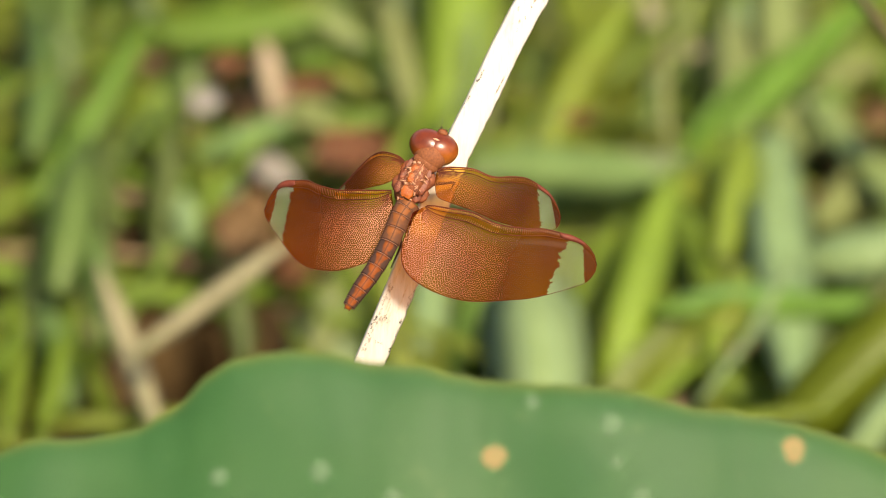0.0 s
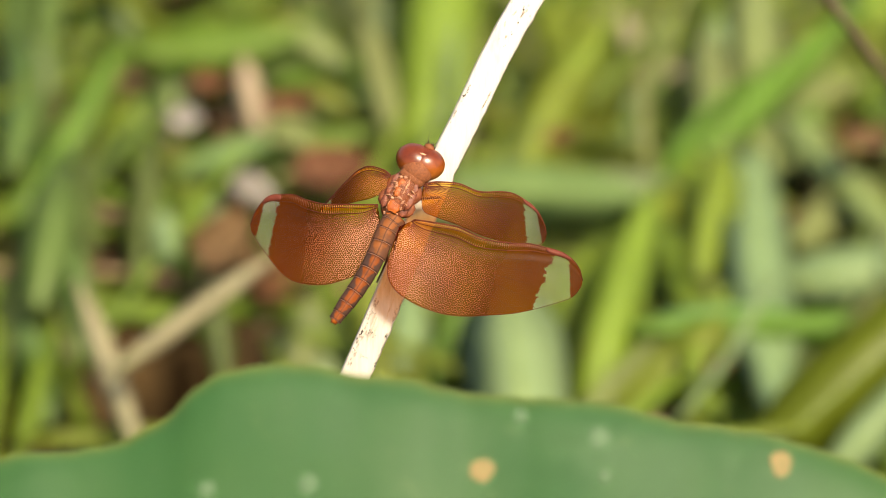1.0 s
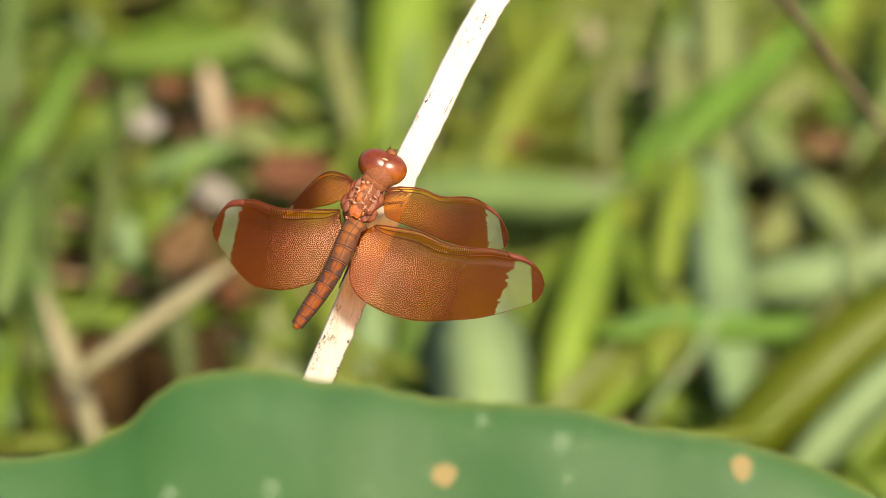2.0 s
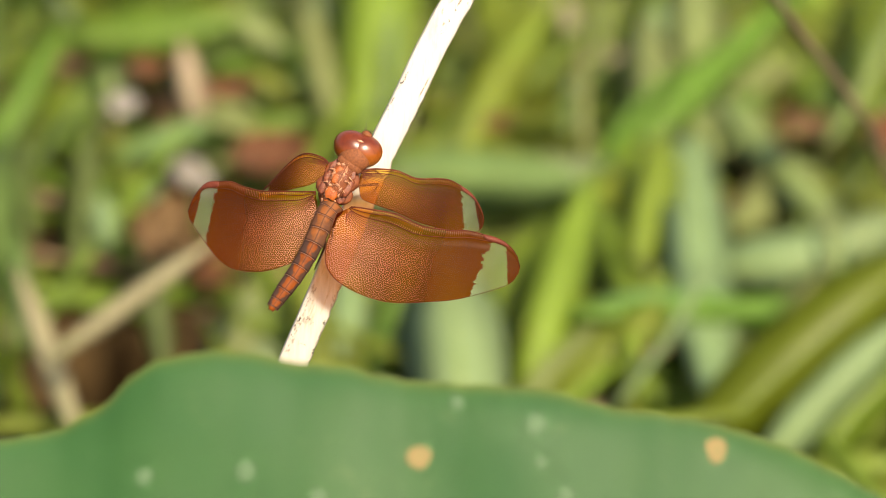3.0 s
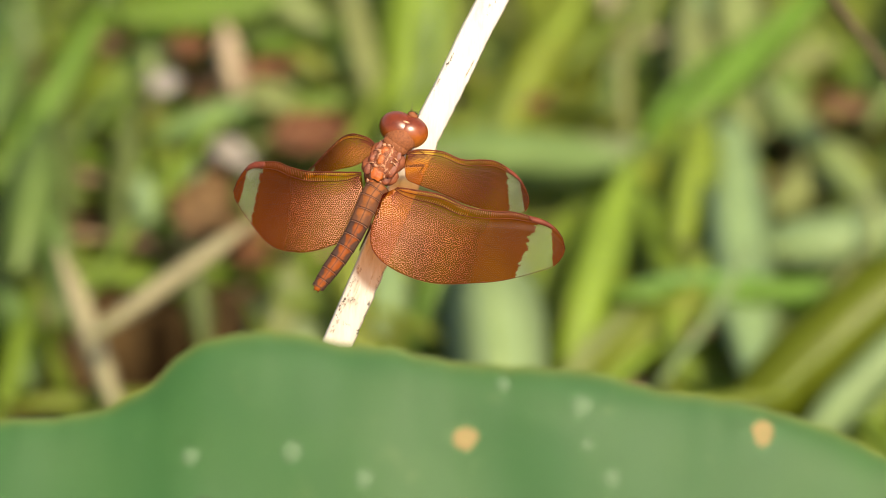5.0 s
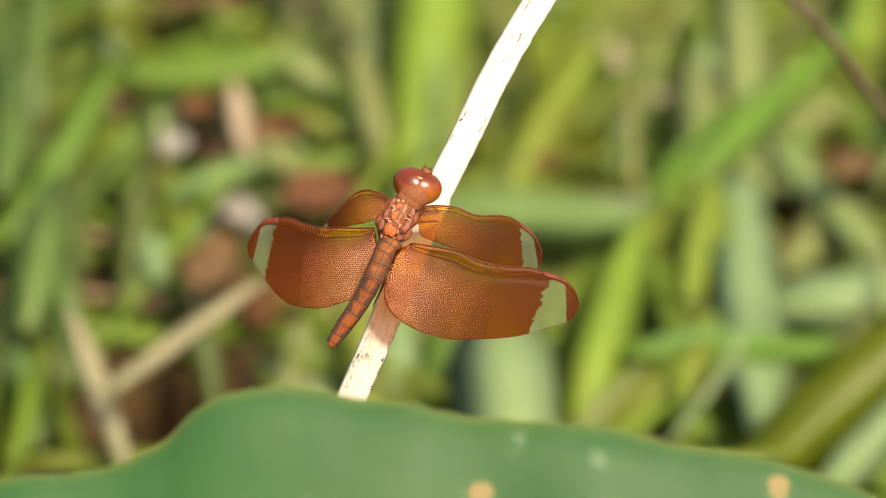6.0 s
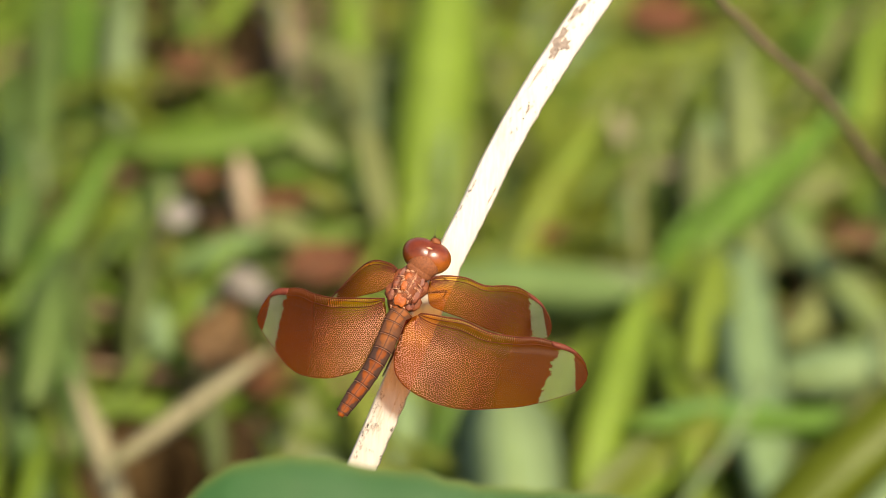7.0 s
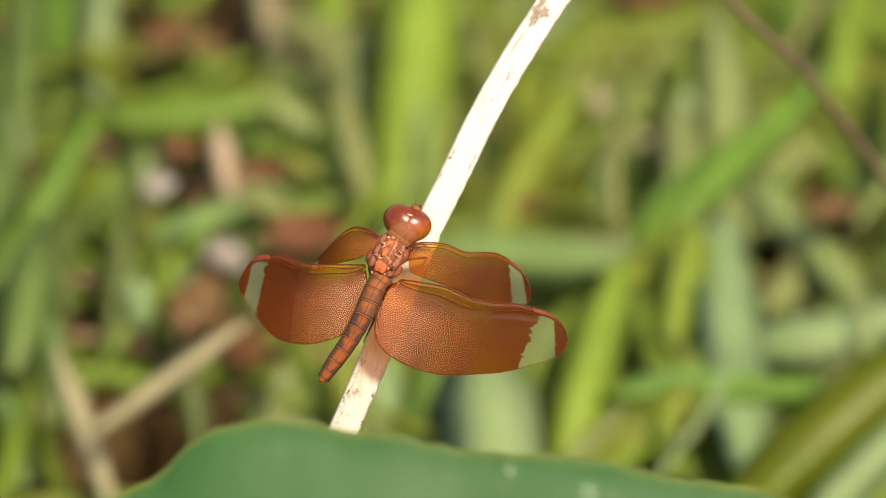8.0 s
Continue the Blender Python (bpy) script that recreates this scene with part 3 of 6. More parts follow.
grass_blade((0.0876, 0.3108, 0.0060), (0.0969, 0.3317, 0.0193), (0.0962, 0.3563, 0.0326), 0.0019, blade_mint, 0.25)
grass_blade((0.0029, 0.2977, 0.0210), (0.0085, 0.3212, 0.0355), (0.0096, 0.3472, 0.0501), 0.0042, blade_pale, 0.25)
grass_blade((-0.0374, 0.3347, 0.0210), (-0.0151, 0.3382, 0.0291), (0.0021, 0.3569, 0.0372), 0.0042, blade_sea, 0.25)
grass_blade((-0.0219, 0.4249, 0.0210), (-0.0257, 0.4439, 0.0310), (-0.0258, 0.4645, 0.0409), 0.0032, blade_pale, 0.25)
grass_blade((0.0652, 0.3290, 0.0350), (0.0723, 0.3504, 0.0473), (0.0821, 0.3711, 0.0596), 0.0019, blade_pale, 0.25)
grass_blade((0.1246, 0.4733, 0.0210), (0.1302, 0.4899, 0.0296), (0.1333, 0.5084, 0.0382), 0.0042, blade_sea, 0.25)
grass_blade((-0.0154, 0.4143, 0.0210), (0.0001, 0.4344, 0.0311), (0.0168, 0.4539, 0.0413), 0.0042, blade_pale, 0.25)
grass_blade((-0.0200, 0.3360, 0.0350), (-0.0242, 0.3554, 0.0464), (-0.0310, 0.3744, 0.0578), 0.0032, blade_pale, 0.25)
grass_blade((0.1296, 0.3876, 0.0060), (0.1399, 0.4048, 0.0159), (0.1499, 0.4233, 0.0258), 0.0019, blade_lime, 0.25)
grass_blade((0.1726, 0.4829, 0.0060), (0.1848, 0.5191, 0.0195), (0.2024, 0.5536, 0.0329), 0.0032, blade_deep, 0.25)
grass_blade((0.1071, 0.1709, 0.0350), (0.1150, 0.1814, 0.0463), (0.1203, 0.1940, 0.0575), 0.0042, blade_sea, 0.25)
grass_blade((0.0622, 0.1765, 0.0210), (0.0720, 0.1871, 0.0301), (0.0845, 0.1935, 0.0392), 0.0019, blade_mint, 0.25)
grass_blade((0.1390, 0.3896, 0.0350), (0.1458, 0.4197, 0.0487), (0.1594, 0.4475, 0.0624), 0.0026, blade_green, 0.25)
grass_blade((0.0614, 0.2660, 0.0350), (0.0735, 0.2872, 0.0461), (0.0928, 0.2964, 0.0572), 0.0032, blade_green, 0.25)
grass_blade((0.0219, 0.3618, 0.0350), (0.0327, 0.3717, 0.0431), (0.0412, 0.3857, 0.0513), 0.0032, blade_green, 0.25)
grass_blade((-0.1212, 0.4296, 0.0060), (-0.1197, 0.4514, 0.0167), (-0.1187, 0.4743, 0.0274), 0.0019, blade_green, 0.25)
grass_blade((-0.1356, 0.4388, 0.0060), (-0.1436, 0.4568, 0.0157), (-0.1474, 0.4782, 0.0254), 0.0042, blade_green, 0.25)
grass_blade((-0.1099, 0.4226, 0.0350), (-0.1073, 0.4401, 0.0445), (-0.1064, 0.4590, 0.0540), 0.0032, blade_deep, 0.25)
grass_blade((0.0323, 0.3225, 0.0210), (0.0427, 0.3469, 0.0343), (0.0568, 0.3692, 0.0476), 0.0042, blade_pale, 0.25)
grass_blade((0.1255, 0.1932, 0.0210), (0.1242, 0.2116, 0.0357), (0.1219, 0.2305, 0.0505), 0.0032, blade_pale, 0.25)
grass_blade((0.0904, 0.3100, 0.0210), (0.1071, 0.3230, 0.0310), (0.1228, 0.3395, 0.0410), 0.0019, blade_pale, 0.25)
grass_blade((0.1338, 0.2738, 0.0060), (0.1437, 0.2948, 0.0198), (0.1533, 0.3173, 0.0336), 0.0042, blade_pale, 0.25)
grass_blade((0.0571, 0.2717, 0.0220), (0.0848, 0.2999, 0.0360), (0.1325, 0.3552, 0.0500), 0.0126, blade_green, 0.25)
grass_blade((0.0960, 0.2964, 0.0100), (0.0970, 0.3326, 0.0300), (0.0992, 0.4079, 0.0450), 0.0168, blade_pale, 0.20)
grass_blade((0.0814, 0.2721, 0.0080), (0.0879, 0.3351, 0.0200), (0.0841, 0.4102, 0.0350), 0.0125, blade_lime, 0.25)
grass_blade((0.0177, 0.2913, 0.0120), (0.0350, 0.3273, 0.0300), (0.0575, 0.3759, 0.0450), 0.0166, blade_lime, 0.25)
grass_blade((0.0316, 0.2976, 0.0080), (0.0536, 0.3371, 0.0160), (0.0767, 0.3733, 0.0260), 0.0134, blade_lime, 0.25)
grass_blade((-0.0106, 0.2595, 0.0320), (0.0315, 0.2614, 0.0360), (0.0670, 0.2719, 0.0360), 0.0136, blade_mint, 0.20)
grass_blade((0.0897, 0.2876, 0.0360), (0.0870, 0.2244, 0.0360), (0.0867, 0.1567, 0.0320), 0.0185, blade_mint, 0.12)
grass_blade((0.0636, 0.2299, 0.0100), (0.0703, 0.2576, 0.0220), (0.0741, 0.2902, 0.0340), 0.0180, blade_lime, 0.25)
grass_blade((0.1021, 0.3163, 0.0300), (0.1154, 0.2703, 0.0360), (0.1321, 0.2338, 0.0340), 0.0109, blade_pale, 0.20)
grass_blade((0.1049, 0.2279, 0.0300), (0.1285, 0.2323, 0.0360), (0.1559, 0.2455, 0.0360), 0.0151, blade_mint, 0.15)
grass_blade((0.0777, 0.1563, 0.0200), (0.1072, 0.1686, 0.0460), (0.1447, 0.1973, 0.0620), 0.0220, blade_olive, 0.25)
grass_blade((0.0956, 0.1403, 0.0300), (0.1125, 0.1525, 0.0460), (0.1414, 0.1749, 0.0600), 0.0115, blade_mint, 0.20)
grass_blade((0.0529, 0.2015, 0.0340), (0.0739, 0.2018, 0.0380), (0.1013, 0.2017, 0.0380), 0.0070, blade_sea, 0.25)
grass_blade((0.0409, 0.1814, 0.0140), (0.0630, 0.1906, 0.0320), (0.0868, 0.2074, 0.0360), 0.0109, blade_lime, 0.25)
grass_blade((0.0384, 0.1789, 0.0160), (0.0463, 0.2078, 0.0340), (0.0597, 0.2537, 0.0460), 0.0141, blade_lime, 0.25)
grass_blade((0.0516, 0.1817, 0.0120), (0.0618, 0.2064, 0.0180), (0.0708, 0.2326, 0.0260), 0.0124, blade_olive, 0.25)
grass_blade((0.0698, 0.1797, 0.0100), (0.0771, 0.2017, 0.0160), (0.0816, 0.2249, 0.0220), 0.0109, blade_olive, 0.25)
grass_blade((0.1429, 0.2948, 0.0120), (0.1515, 0.3308, 0.0260), (0.1554, 0.3916, 0.0340), 0.0152, blade_olive, 0.20)
grass_blade((0.1087, 0.3227, 0.0220), (0.1186, 0.3364, 0.0260), (0.1319, 0.3436, 0.0260), 0.0100, blade_pale, 0.20)
grass_blade((0.1157, 0.1641, 0.0160), (0.1286, 0.1780, 0.0240), (0.1440, 0.1853, 0.0300), 0.0121, blade_olive, 0.25)
grass_blade((0.0680, 0.3445, 0.0200), (0.0613, 0.3586, 0.0260), (0.0533, 0.3915, 0.0320), 0.0072, blade_dry, 0.10)
grass_blade((0.0581, 0.3347, 0.0300), (0.0756, 0.3371, 0.0340), (0.0900, 0.3410, 0.0340), 0.0042, blade_dry, 0.10)
dead_leaf((0.1137, 0.3392, 0.0200), 0.0200, 0.70, 30, 8, litter_tan)
dead_leaf((0.1149, 0.3052, 0.0200), 0.0220, 0.60, 60, 8, litter_red)
dead_leaf((0.1218, 0.2883, 0.0180), 0.0260, 0.70, 10, 8, litter_red)
dead_leaf((0.1038, 0.2715, 0.0200), 0.0180, 0.60, 80, 8, litter_tan)
dead_leaf((0.1466, 0.2647, 0.0500), 0.0240, 0.80, 60, 8, litter_red)
dead_leaf((0.1353, 0.3199, 0.0160), 0.0260, 0.70, 100, 8, litter_tan)
dead_leaf((0.0412, 0.2726, 0.0140), 0.0140, 0.50, 20, 8, litter_red)
dead_leaf((0.0416, 0.3464, 0.0120), 0.0200, 0.60, 40, 8, litter_tan)
dead_leaf((0.1538, 0.3784, 0.0160), 0.0200, 0.60, 40, 8, litter_tan)
dead_leaf((0.0325, 0.2034, 0.0100), 0.0120, 0.50, 80, 8, litter_red)
grass_blade((0.0704, 0.2575, 0.0080), (0.0802, 0.2871, 0.0160), (0.0908, 0.3223, 0.0260), 0.0136, blade_lime, 0.25)
grass_blade((0.0555, 0.2571, 0.0080), (0.0703, 0.2898, 0.0140), (0.0933, 0.3253, 0.0200), 0.0119, blade_lime, 0.25)
grass_blade((0.0842, 0.2439, 0.0080), (0.0773, 0.2663, 0.0120), (0.0666, 0.2867, 0.0160), 0.0150, blade_olive, 0.25)
grass_blade((0.1076, 0.2336, 0.0080), (0.1186, 0.2504, 0.0140), (0.1250, 0.2677, 0.0200), 0.0132, blade_pale, 0.25)
grass_blade((0.0958, 0.2124, 0.0080), (0.1077, 0.2257, 0.0140), (0.1225, 0.2340, 0.0200), 0.0128, blade_lime, 0.25)
grass_blade((0.0471, 0.2139, 0.0060), (0.0602, 0.2272, 0.0120), (0.0763, 0.2578, 0.0180), 0.0144, blade_lime, 0.25)
grass_blade((0.0683, 0.1992, 0.0060), (0.0849, 0.2173, 0.0120), (0.0989, 0.2201, 0.0180), 0.0127, blade_pale, 0.25)
grass_blade((0.0540, 0.1940, 0.0060), (0.0725, 0.1968, 0.0100), (0.0901, 0.2046, 0.0120), 0.0108, blade_olive, 0.25)
grass_blade((0.0998, 0.3279, 0.0080), (0.1085, 0.3523, 0.0160), (0.1153, 0.3888, 0.0220), 0.0109, blade_pale, 0.25)
grass_blade((0.0670, 0.3432, 0.0060), (0.0767, 0.3615, 0.0140), (0.0857, 0.3913, 0.0200), 0.0128, blade_olive, 0.25)
grass_blade((0.0468, 0.3327, 0.0060), (0.0620, 0.3610, 0.0140), (0.0806, 0.3986, 0.0200), 0.0110, blade_olive, 0.25)
grass_blade((0.1190, 0.2615, 0.0060), (0.1342, 0.2535, 0.0100), (0.1526, 0.2457, 0.0120), 0.0150, blade_pale, 0.25)
grass_blade((-0.0455, 0.4133, 0.0140), (-0.0524, 0.4387, 0.0220), (-0.0612, 0.4746, 0.0300), 0.0099, blade_straw, 0.05)
grass_blade((-0.0407, 0.4162, 0.0300), (-0.0240, 0.3995, 0.0340), (-0.0071, 0.3943, 0.0340), 0.0079, blade_pale, 0.20)
grass_blade((-0.0825, 0.4331, 0.0200), (-0.0717, 0.4644, 0.0260), (-0.0650, 0.4880, 0.0300), 0.0081, blade_lime, 0.20)
dead_leaf((-0.0817, 0.4028, 0.0300), 0.0260, 0.50, 80, 8, litter_tan)
dead_leaf((-0.0888, 0.4050, 0.0200), 0.0180, 0.60, 20, 8, litter_red)
dead_leaf((-0.0319, 0.4732, 0.0200), 0.0160, 0.60, 60, 8, litter_tan)
dead_leaf((-0.0553, 0.4550, 0.0200), 0.0200, 0.50, 70, 8, litter_pale)
dead_leaf((0.1388, 0.4697, 0.0160), 0.0260, 0.50, 100, 8, litter_red)
grass_blade((0.0315, 0.2265, 0.0120), (0.0381, 0.2428, 0.0180), (0.0469, 0.2656, 0.0220), 0.0113, blade_lime, 0.25)
grass_blade((0.0654, 0.2602, 0.0100), (0.0577, 0.2745, 0.0140), (0.0479, 0.2832, 0.0160), 0.0100, blade_lime, 0.25)
grass_blade((0.0273, 0.2536, 0.0100), (0.0355, 0.2595, 0.0140), (0.0488, 0.2656, 0.0160), 0.0099, blade_pale, 0.25)
grass_blade((0.0986, 0.1949, 0.0100), (0.1014, 0.2125, 0.0160), (0.0995, 0.2307, 0.0220), 0.0110, blade_lime, 0.25)
grass_blade((0.0356, 0.3197, 0.0100), (0.0412, 0.3400, 0.0160), (0.0490, 0.3649, 0.0220), 0.0107, blade_green, 0.25)
grass_blade((0.0768, 0.2902, 0.0200), (0.0874, 0.2998, 0.0240), (0.1030, 0.3035, 0.0260), 0.0086, blade_pale, 0.25)
grass_blade((-0.0689, 0.2455, 0.0200), (-0.0661, 0.2539, 0.0260), (-0.0660, 0.2682, 0.0300), 0.0081, blade_mint, 0.25)
grass_blade((-0.0418, 0.2041, 0.0120), (-0.0376, 0.2142, 0.0200), (-0.0366, 0.2271, 0.0260), 0.0094, blade_pale, 0.25)
grass_blade((-0.0156, 0.2047, 0.0120), (-0.0096, 0.2149, 0.0200), (-0.0116, 0.2305, 0.0260), 0.0125, blade_mint, 0.25)
dead_leaf((-0.1109, 0.3451, 0.0140), 0.0220, 0.60, 30, 8, litter_red)
dead_leaf((-0.0915, 0.3421, 0.0200), 0.0180, 0.60, 100, 8, litter_red)
dead_leaf((-0.1237, 0.3328, 0.0140), 0.0180, 0.60, 60, 8, litter_tan)
dead_leaf((-0.0741, 0.3608, 0.0200), 0.0160, 0.50, 20, 8, litter_tan)
dead_leaf((-0.0589, 0.2514, 0.0200), 0.0220, 0.70, 120, 8, litter_tan)
dead_leaf((-0.0326, 0.2810, 0.0300), 0.0240, 0.70, 10, 8, litter_red)
grass_blade((0.0996, 0.3219, 0.0140), (0.0856, 0.3419, 0.0220), (0.0780, 0.3701, 0.0300), 0.0107, blade_lime, 0.25)
grass_blade((0.0740, 0.3178, 0.0120), (0.0701, 0.3479, 0.0180), (0.0697, 0.3804, 0.0260), 0.0099, blade_pale, 0.25)
grass_blade((0.0954, 0.3449, 0.0140), (0.1127, 0.3635, 0.0220), (0.1318, 0.3754, 0.0280), 0.0101, blade_lime, 0.25)
grass_blade((-0.0622, 0.3717, 0.0200), (-0.0450, 0.3584, 0.0240), (-0.0265, 0.3436, 0.0260), 0.0091, blade_lime, 0.25)
grass_blade((-0.0849, 0.3624, 0.0240), (-0.0649, 0.3623, 0.0280), (-0.0432, 0.3588, 0.0280), 0.0084, blade_pale, 0.25)
grass_blade((-0.0957, 0.3066, 0.0140), (-0.0905, 0.3262, 0.0200), (-0.0893, 0.3536, 0.0260), 0.0088, blade_lime, 0.25)
grass_blade((0.0806, 0.2805, 0.0300), (0.0812, 0.3149, 0.0360), (0.0815, 0.3557, 0.0400), 0.0141, blade_pale, 0.25)
grass_blade((0.0939, 0.2808, 0.0260), (0.0942, 0.3023, 0.0300), (0.0937, 0.3316, 0.0320), 0.0123, blade_pale, 0.15)
grass_blade((0.0548, 0.2454, 0.0220), (0.0619, 0.2624, 0.0280), (0.0679, 0.2832, 0.0320), 0.0131, blade_lime, 0.25)
grass_blade((0.0673, 0.2485, 0.0180), (0.0730, 0.2685, 0.0220), (0.0759, 0.2865, 0.0280), 0.0132, blade_lime, 0.25)
grass_blade((0.0414, 0.2006, 0.0120), (0.0512, 0.2318, 0.0160), (0.0612, 0.2596, 0.0220), 0.0152, blade_lime, 0.25)
grass_blade((0.0387, 0.1805, 0.0220), (0.0603, 0.1977, 0.0280), (0.0807, 0.2069, 0.0300), 0.0122, blade_pale, 0.25)
grass_blade((0.0934, 0.2281, 0.0300), (0.1112, 0.2241, 0.0360), (0.1307, 0.2305, 0.0360), 0.0173, blade_mint, 0.12)
grass_blade((0.0143, 0.1738, 0.0260), (0.0153, 0.1916, 0.0320), (0.0164, 0.2157, 0.0340), 0.0192, blade_mint, 0.06)
grass_blade((0.0607, 0.3296, 0.0100), (0.0508, 0.3498, 0.0140), (0.0441, 0.3675, 0.0180), 0.0108, blade_lime, 0.25)
grass_blade((0.0700, 0.3364, 0.0100), (0.0654, 0.3536, 0.0140), (0.0627, 0.3751, 0.0180), 0.0109, blade_lime, 0.25)
grass_blade((0.0387, 0.3168, 0.0200), (0.0513, 0.3338, 0.0260), (0.0684, 0.3584, 0.0300), 0.0088, blade_olive, 0.25)
grass_blade((0.1051, 0.2662, 0.0140), (0.1150, 0.2694, 0.0180), (0.1284, 0.2726, 0.0200), 0.0100, blade_pale, 0.25)
grass_blade((0.0818, 0.2405, 0.0100), (0.0992, 0.2409, 0.0140), (0.1147, 0.2358, 0.0140), 0.0097, blade_lime, 0.25)
grass_blade((0.0290, 0.2618, 0.0120), (0.0334, 0.2764, 0.0160), (0.0395, 0.2886, 0.0200), 0.0084, blade_lime, 0.25)
grass_blade((-0.1274, 0.2817, 0.0300), (-0.1275, 0.3101, 0.0360), (-0.1336, 0.3438, 0.0400), 0.0121, blade_deep, 0.25)
grass_blade((-0.1139, 0.2820, 0.0200), (-0.1196, 0.3037, 0.0260), (-0.1245, 0.3367, 0.0300), 0.0086, blade_deep, 0.25)
grass_blade((-0.0665, 0.3380, 0.0240), (-0.0543, 0.3421, 0.0280), (-0.0387, 0.3530, 0.0280), 0.0089, blade_pale, 0.25)
grass_blade((-0.0789, 0.2799, 0.0300), (-0.0624, 0.2833, 0.0360), (-0.0429, 0.2932, 0.0380), 0.0083, blade_sea, 0.25)
dead_leaf((-0.0622, 0.2439, 0.0300), 0.0300, 0.55, 75, 10, litter_tan)
dead_leaf((-0.0476, 0.2488, 0.0120), 0.0200, 0.60, 75, 6, litter_red)
grass_blade((0.0706, 0.2263, 0.0340), (0.0768, 0.2528, 0.0380), (0.0815, 0.2810, 0.0420), 0.0129, blade_lime, 0.25)
grass_blade((0.0376, 0.2593, 0.0120), (0.0479, 0.2727, 0.0160), (0.0595, 0.2881, 0.0200), 0.0104, blade_lime, 0.25)
grass_blade((0.0665, 0.3260, 0.0140), (0.0747, 0.3450, 0.0180), (0.0823, 0.3648, 0.0220), 0.0119, blade_lime, 0.25)
grass_blade((0.1010, 0.2537, 0.0260), (0.1142, 0.2656, 0.0300), (0.1289, 0.2778, 0.0320), 0.0158, blade_pale, 0.15)
grass_blade((0.0955, 0.2965, 0.0140), (0.1081, 0.3127, 0.0180), (0.1175, 0.3296, 0.0220), 0.0116, blade_pale, 0.25)
grass_blade((-0.0378, 0.3285, 0.0200), (-0.0411, 0.3458, 0.0260), (-0.0396, 0.3747, 0.0300), 0.0090, blade_pale, 0.25)
grass_blade((0.0655, 0.1777, 0.0300), (0.0706, 0.1959, 0.0340), (0.0767, 0.2176, 0.0380), 0.0127, blade_lime, 0.25)
grass_blade((0.0929, 0.1887, 0.0180), (0.0989, 0.2099, 0.0220), (0.1068, 0.2311, 0.0260), 0.0125, blade_olive, 0.25)
grass_blade((0.0598, 0.2017, 0.0140), (0.0670, 0.2197, 0.0180), (0.0718, 0.2357, 0.0220), 0.0110, blade_olive, 0.25)
grass_blade((0.0222, 0.2568, 0.0140), (0.0322, 0.2656, 0.0180), (0.0440, 0.2748, 0.0200), 0.0099, blade_lime, 0.25)
grass_blade((0.0193, 0.2739, 0.0100), (0.0278, 0.2786, 0.0120), (0.0396, 0.2804, 0.0120), 0.0101, blade_olive, 0.25)
grass_blade((-0.1084, 0.1994, 0.0400), (-0.1061, 0.2197, 0.0500), (-0.1069, 0.2472, 0.0560), 0.0140, blade_deep, 0.25)
grass_blade((-0.0988, 0.2406, 0.0300), (-0.1026, 0.2574, 0.0360), (-0.1064, 0.2813, 0.0400), 0.0082, blade_deep, 0.25)

grass_blade((-0.1126, 0.1694, 0.0060), (-0.1093, 0.1881, 0.0180), (-0.1047, 0.2102, 0.0300), 0.0071, blade_olive, 0.25)
grass_blade((-0.0909, 0.1698, 0.0060), (-0.0960, 0.1860, 0.0140), (-0.1036, 0.2029, 0.0220), 0.0058, blade_olive, 0.25)
grass_blade((-0.1216, 0.1668, 0.0100), (-0.1192, 0.1877, 0.0220), (-0.1223, 0.2096, 0.0340), 0.0064, blade_olive, 0.25)
grass_blade((-0.1036, 0.1959, 0.0100), (-0.1035, 0.2108, 0.0160), (-0.1084, 0.2263, 0.0220), 0.0063, blade_pale, 0.25)

grass_blade((-0.0707, 0.3580, 0.0160), (-0.0597, 0.3596, 0.0240), (-0.0470, 0.3624, 0.0300), 0.0102, blade_mint, 0.12)
grass_blade((-0.0392, 0.3411, 0.0120), (-0.0422, 0.3519, 0.0200), (-0.0525, 0.3622, 0.0280), 0.0087, blade_pale, 0.25)
grass_blade((-0.0888, 0.3319, 0.0120), (-0.0903, 0.3408, 0.0200), (-0.0874, 0.3489, 0.0280), 0.0061, blade_pale, 0.25)
grass_blade((-0.0774, 0.3542, 0.0140), (-0.0853, 0.3609, 0.0200), (-0.0960, 0.3619, 0.0260), 0.0073, blade_pale, 0.25)

grass_blade((0.0208, 0.1540, 0.0300), (0.0199, 0.1763, 0.0400), (0.0161, 0.2108, 0.0460), 0.0249, blade_mint, 0.10)

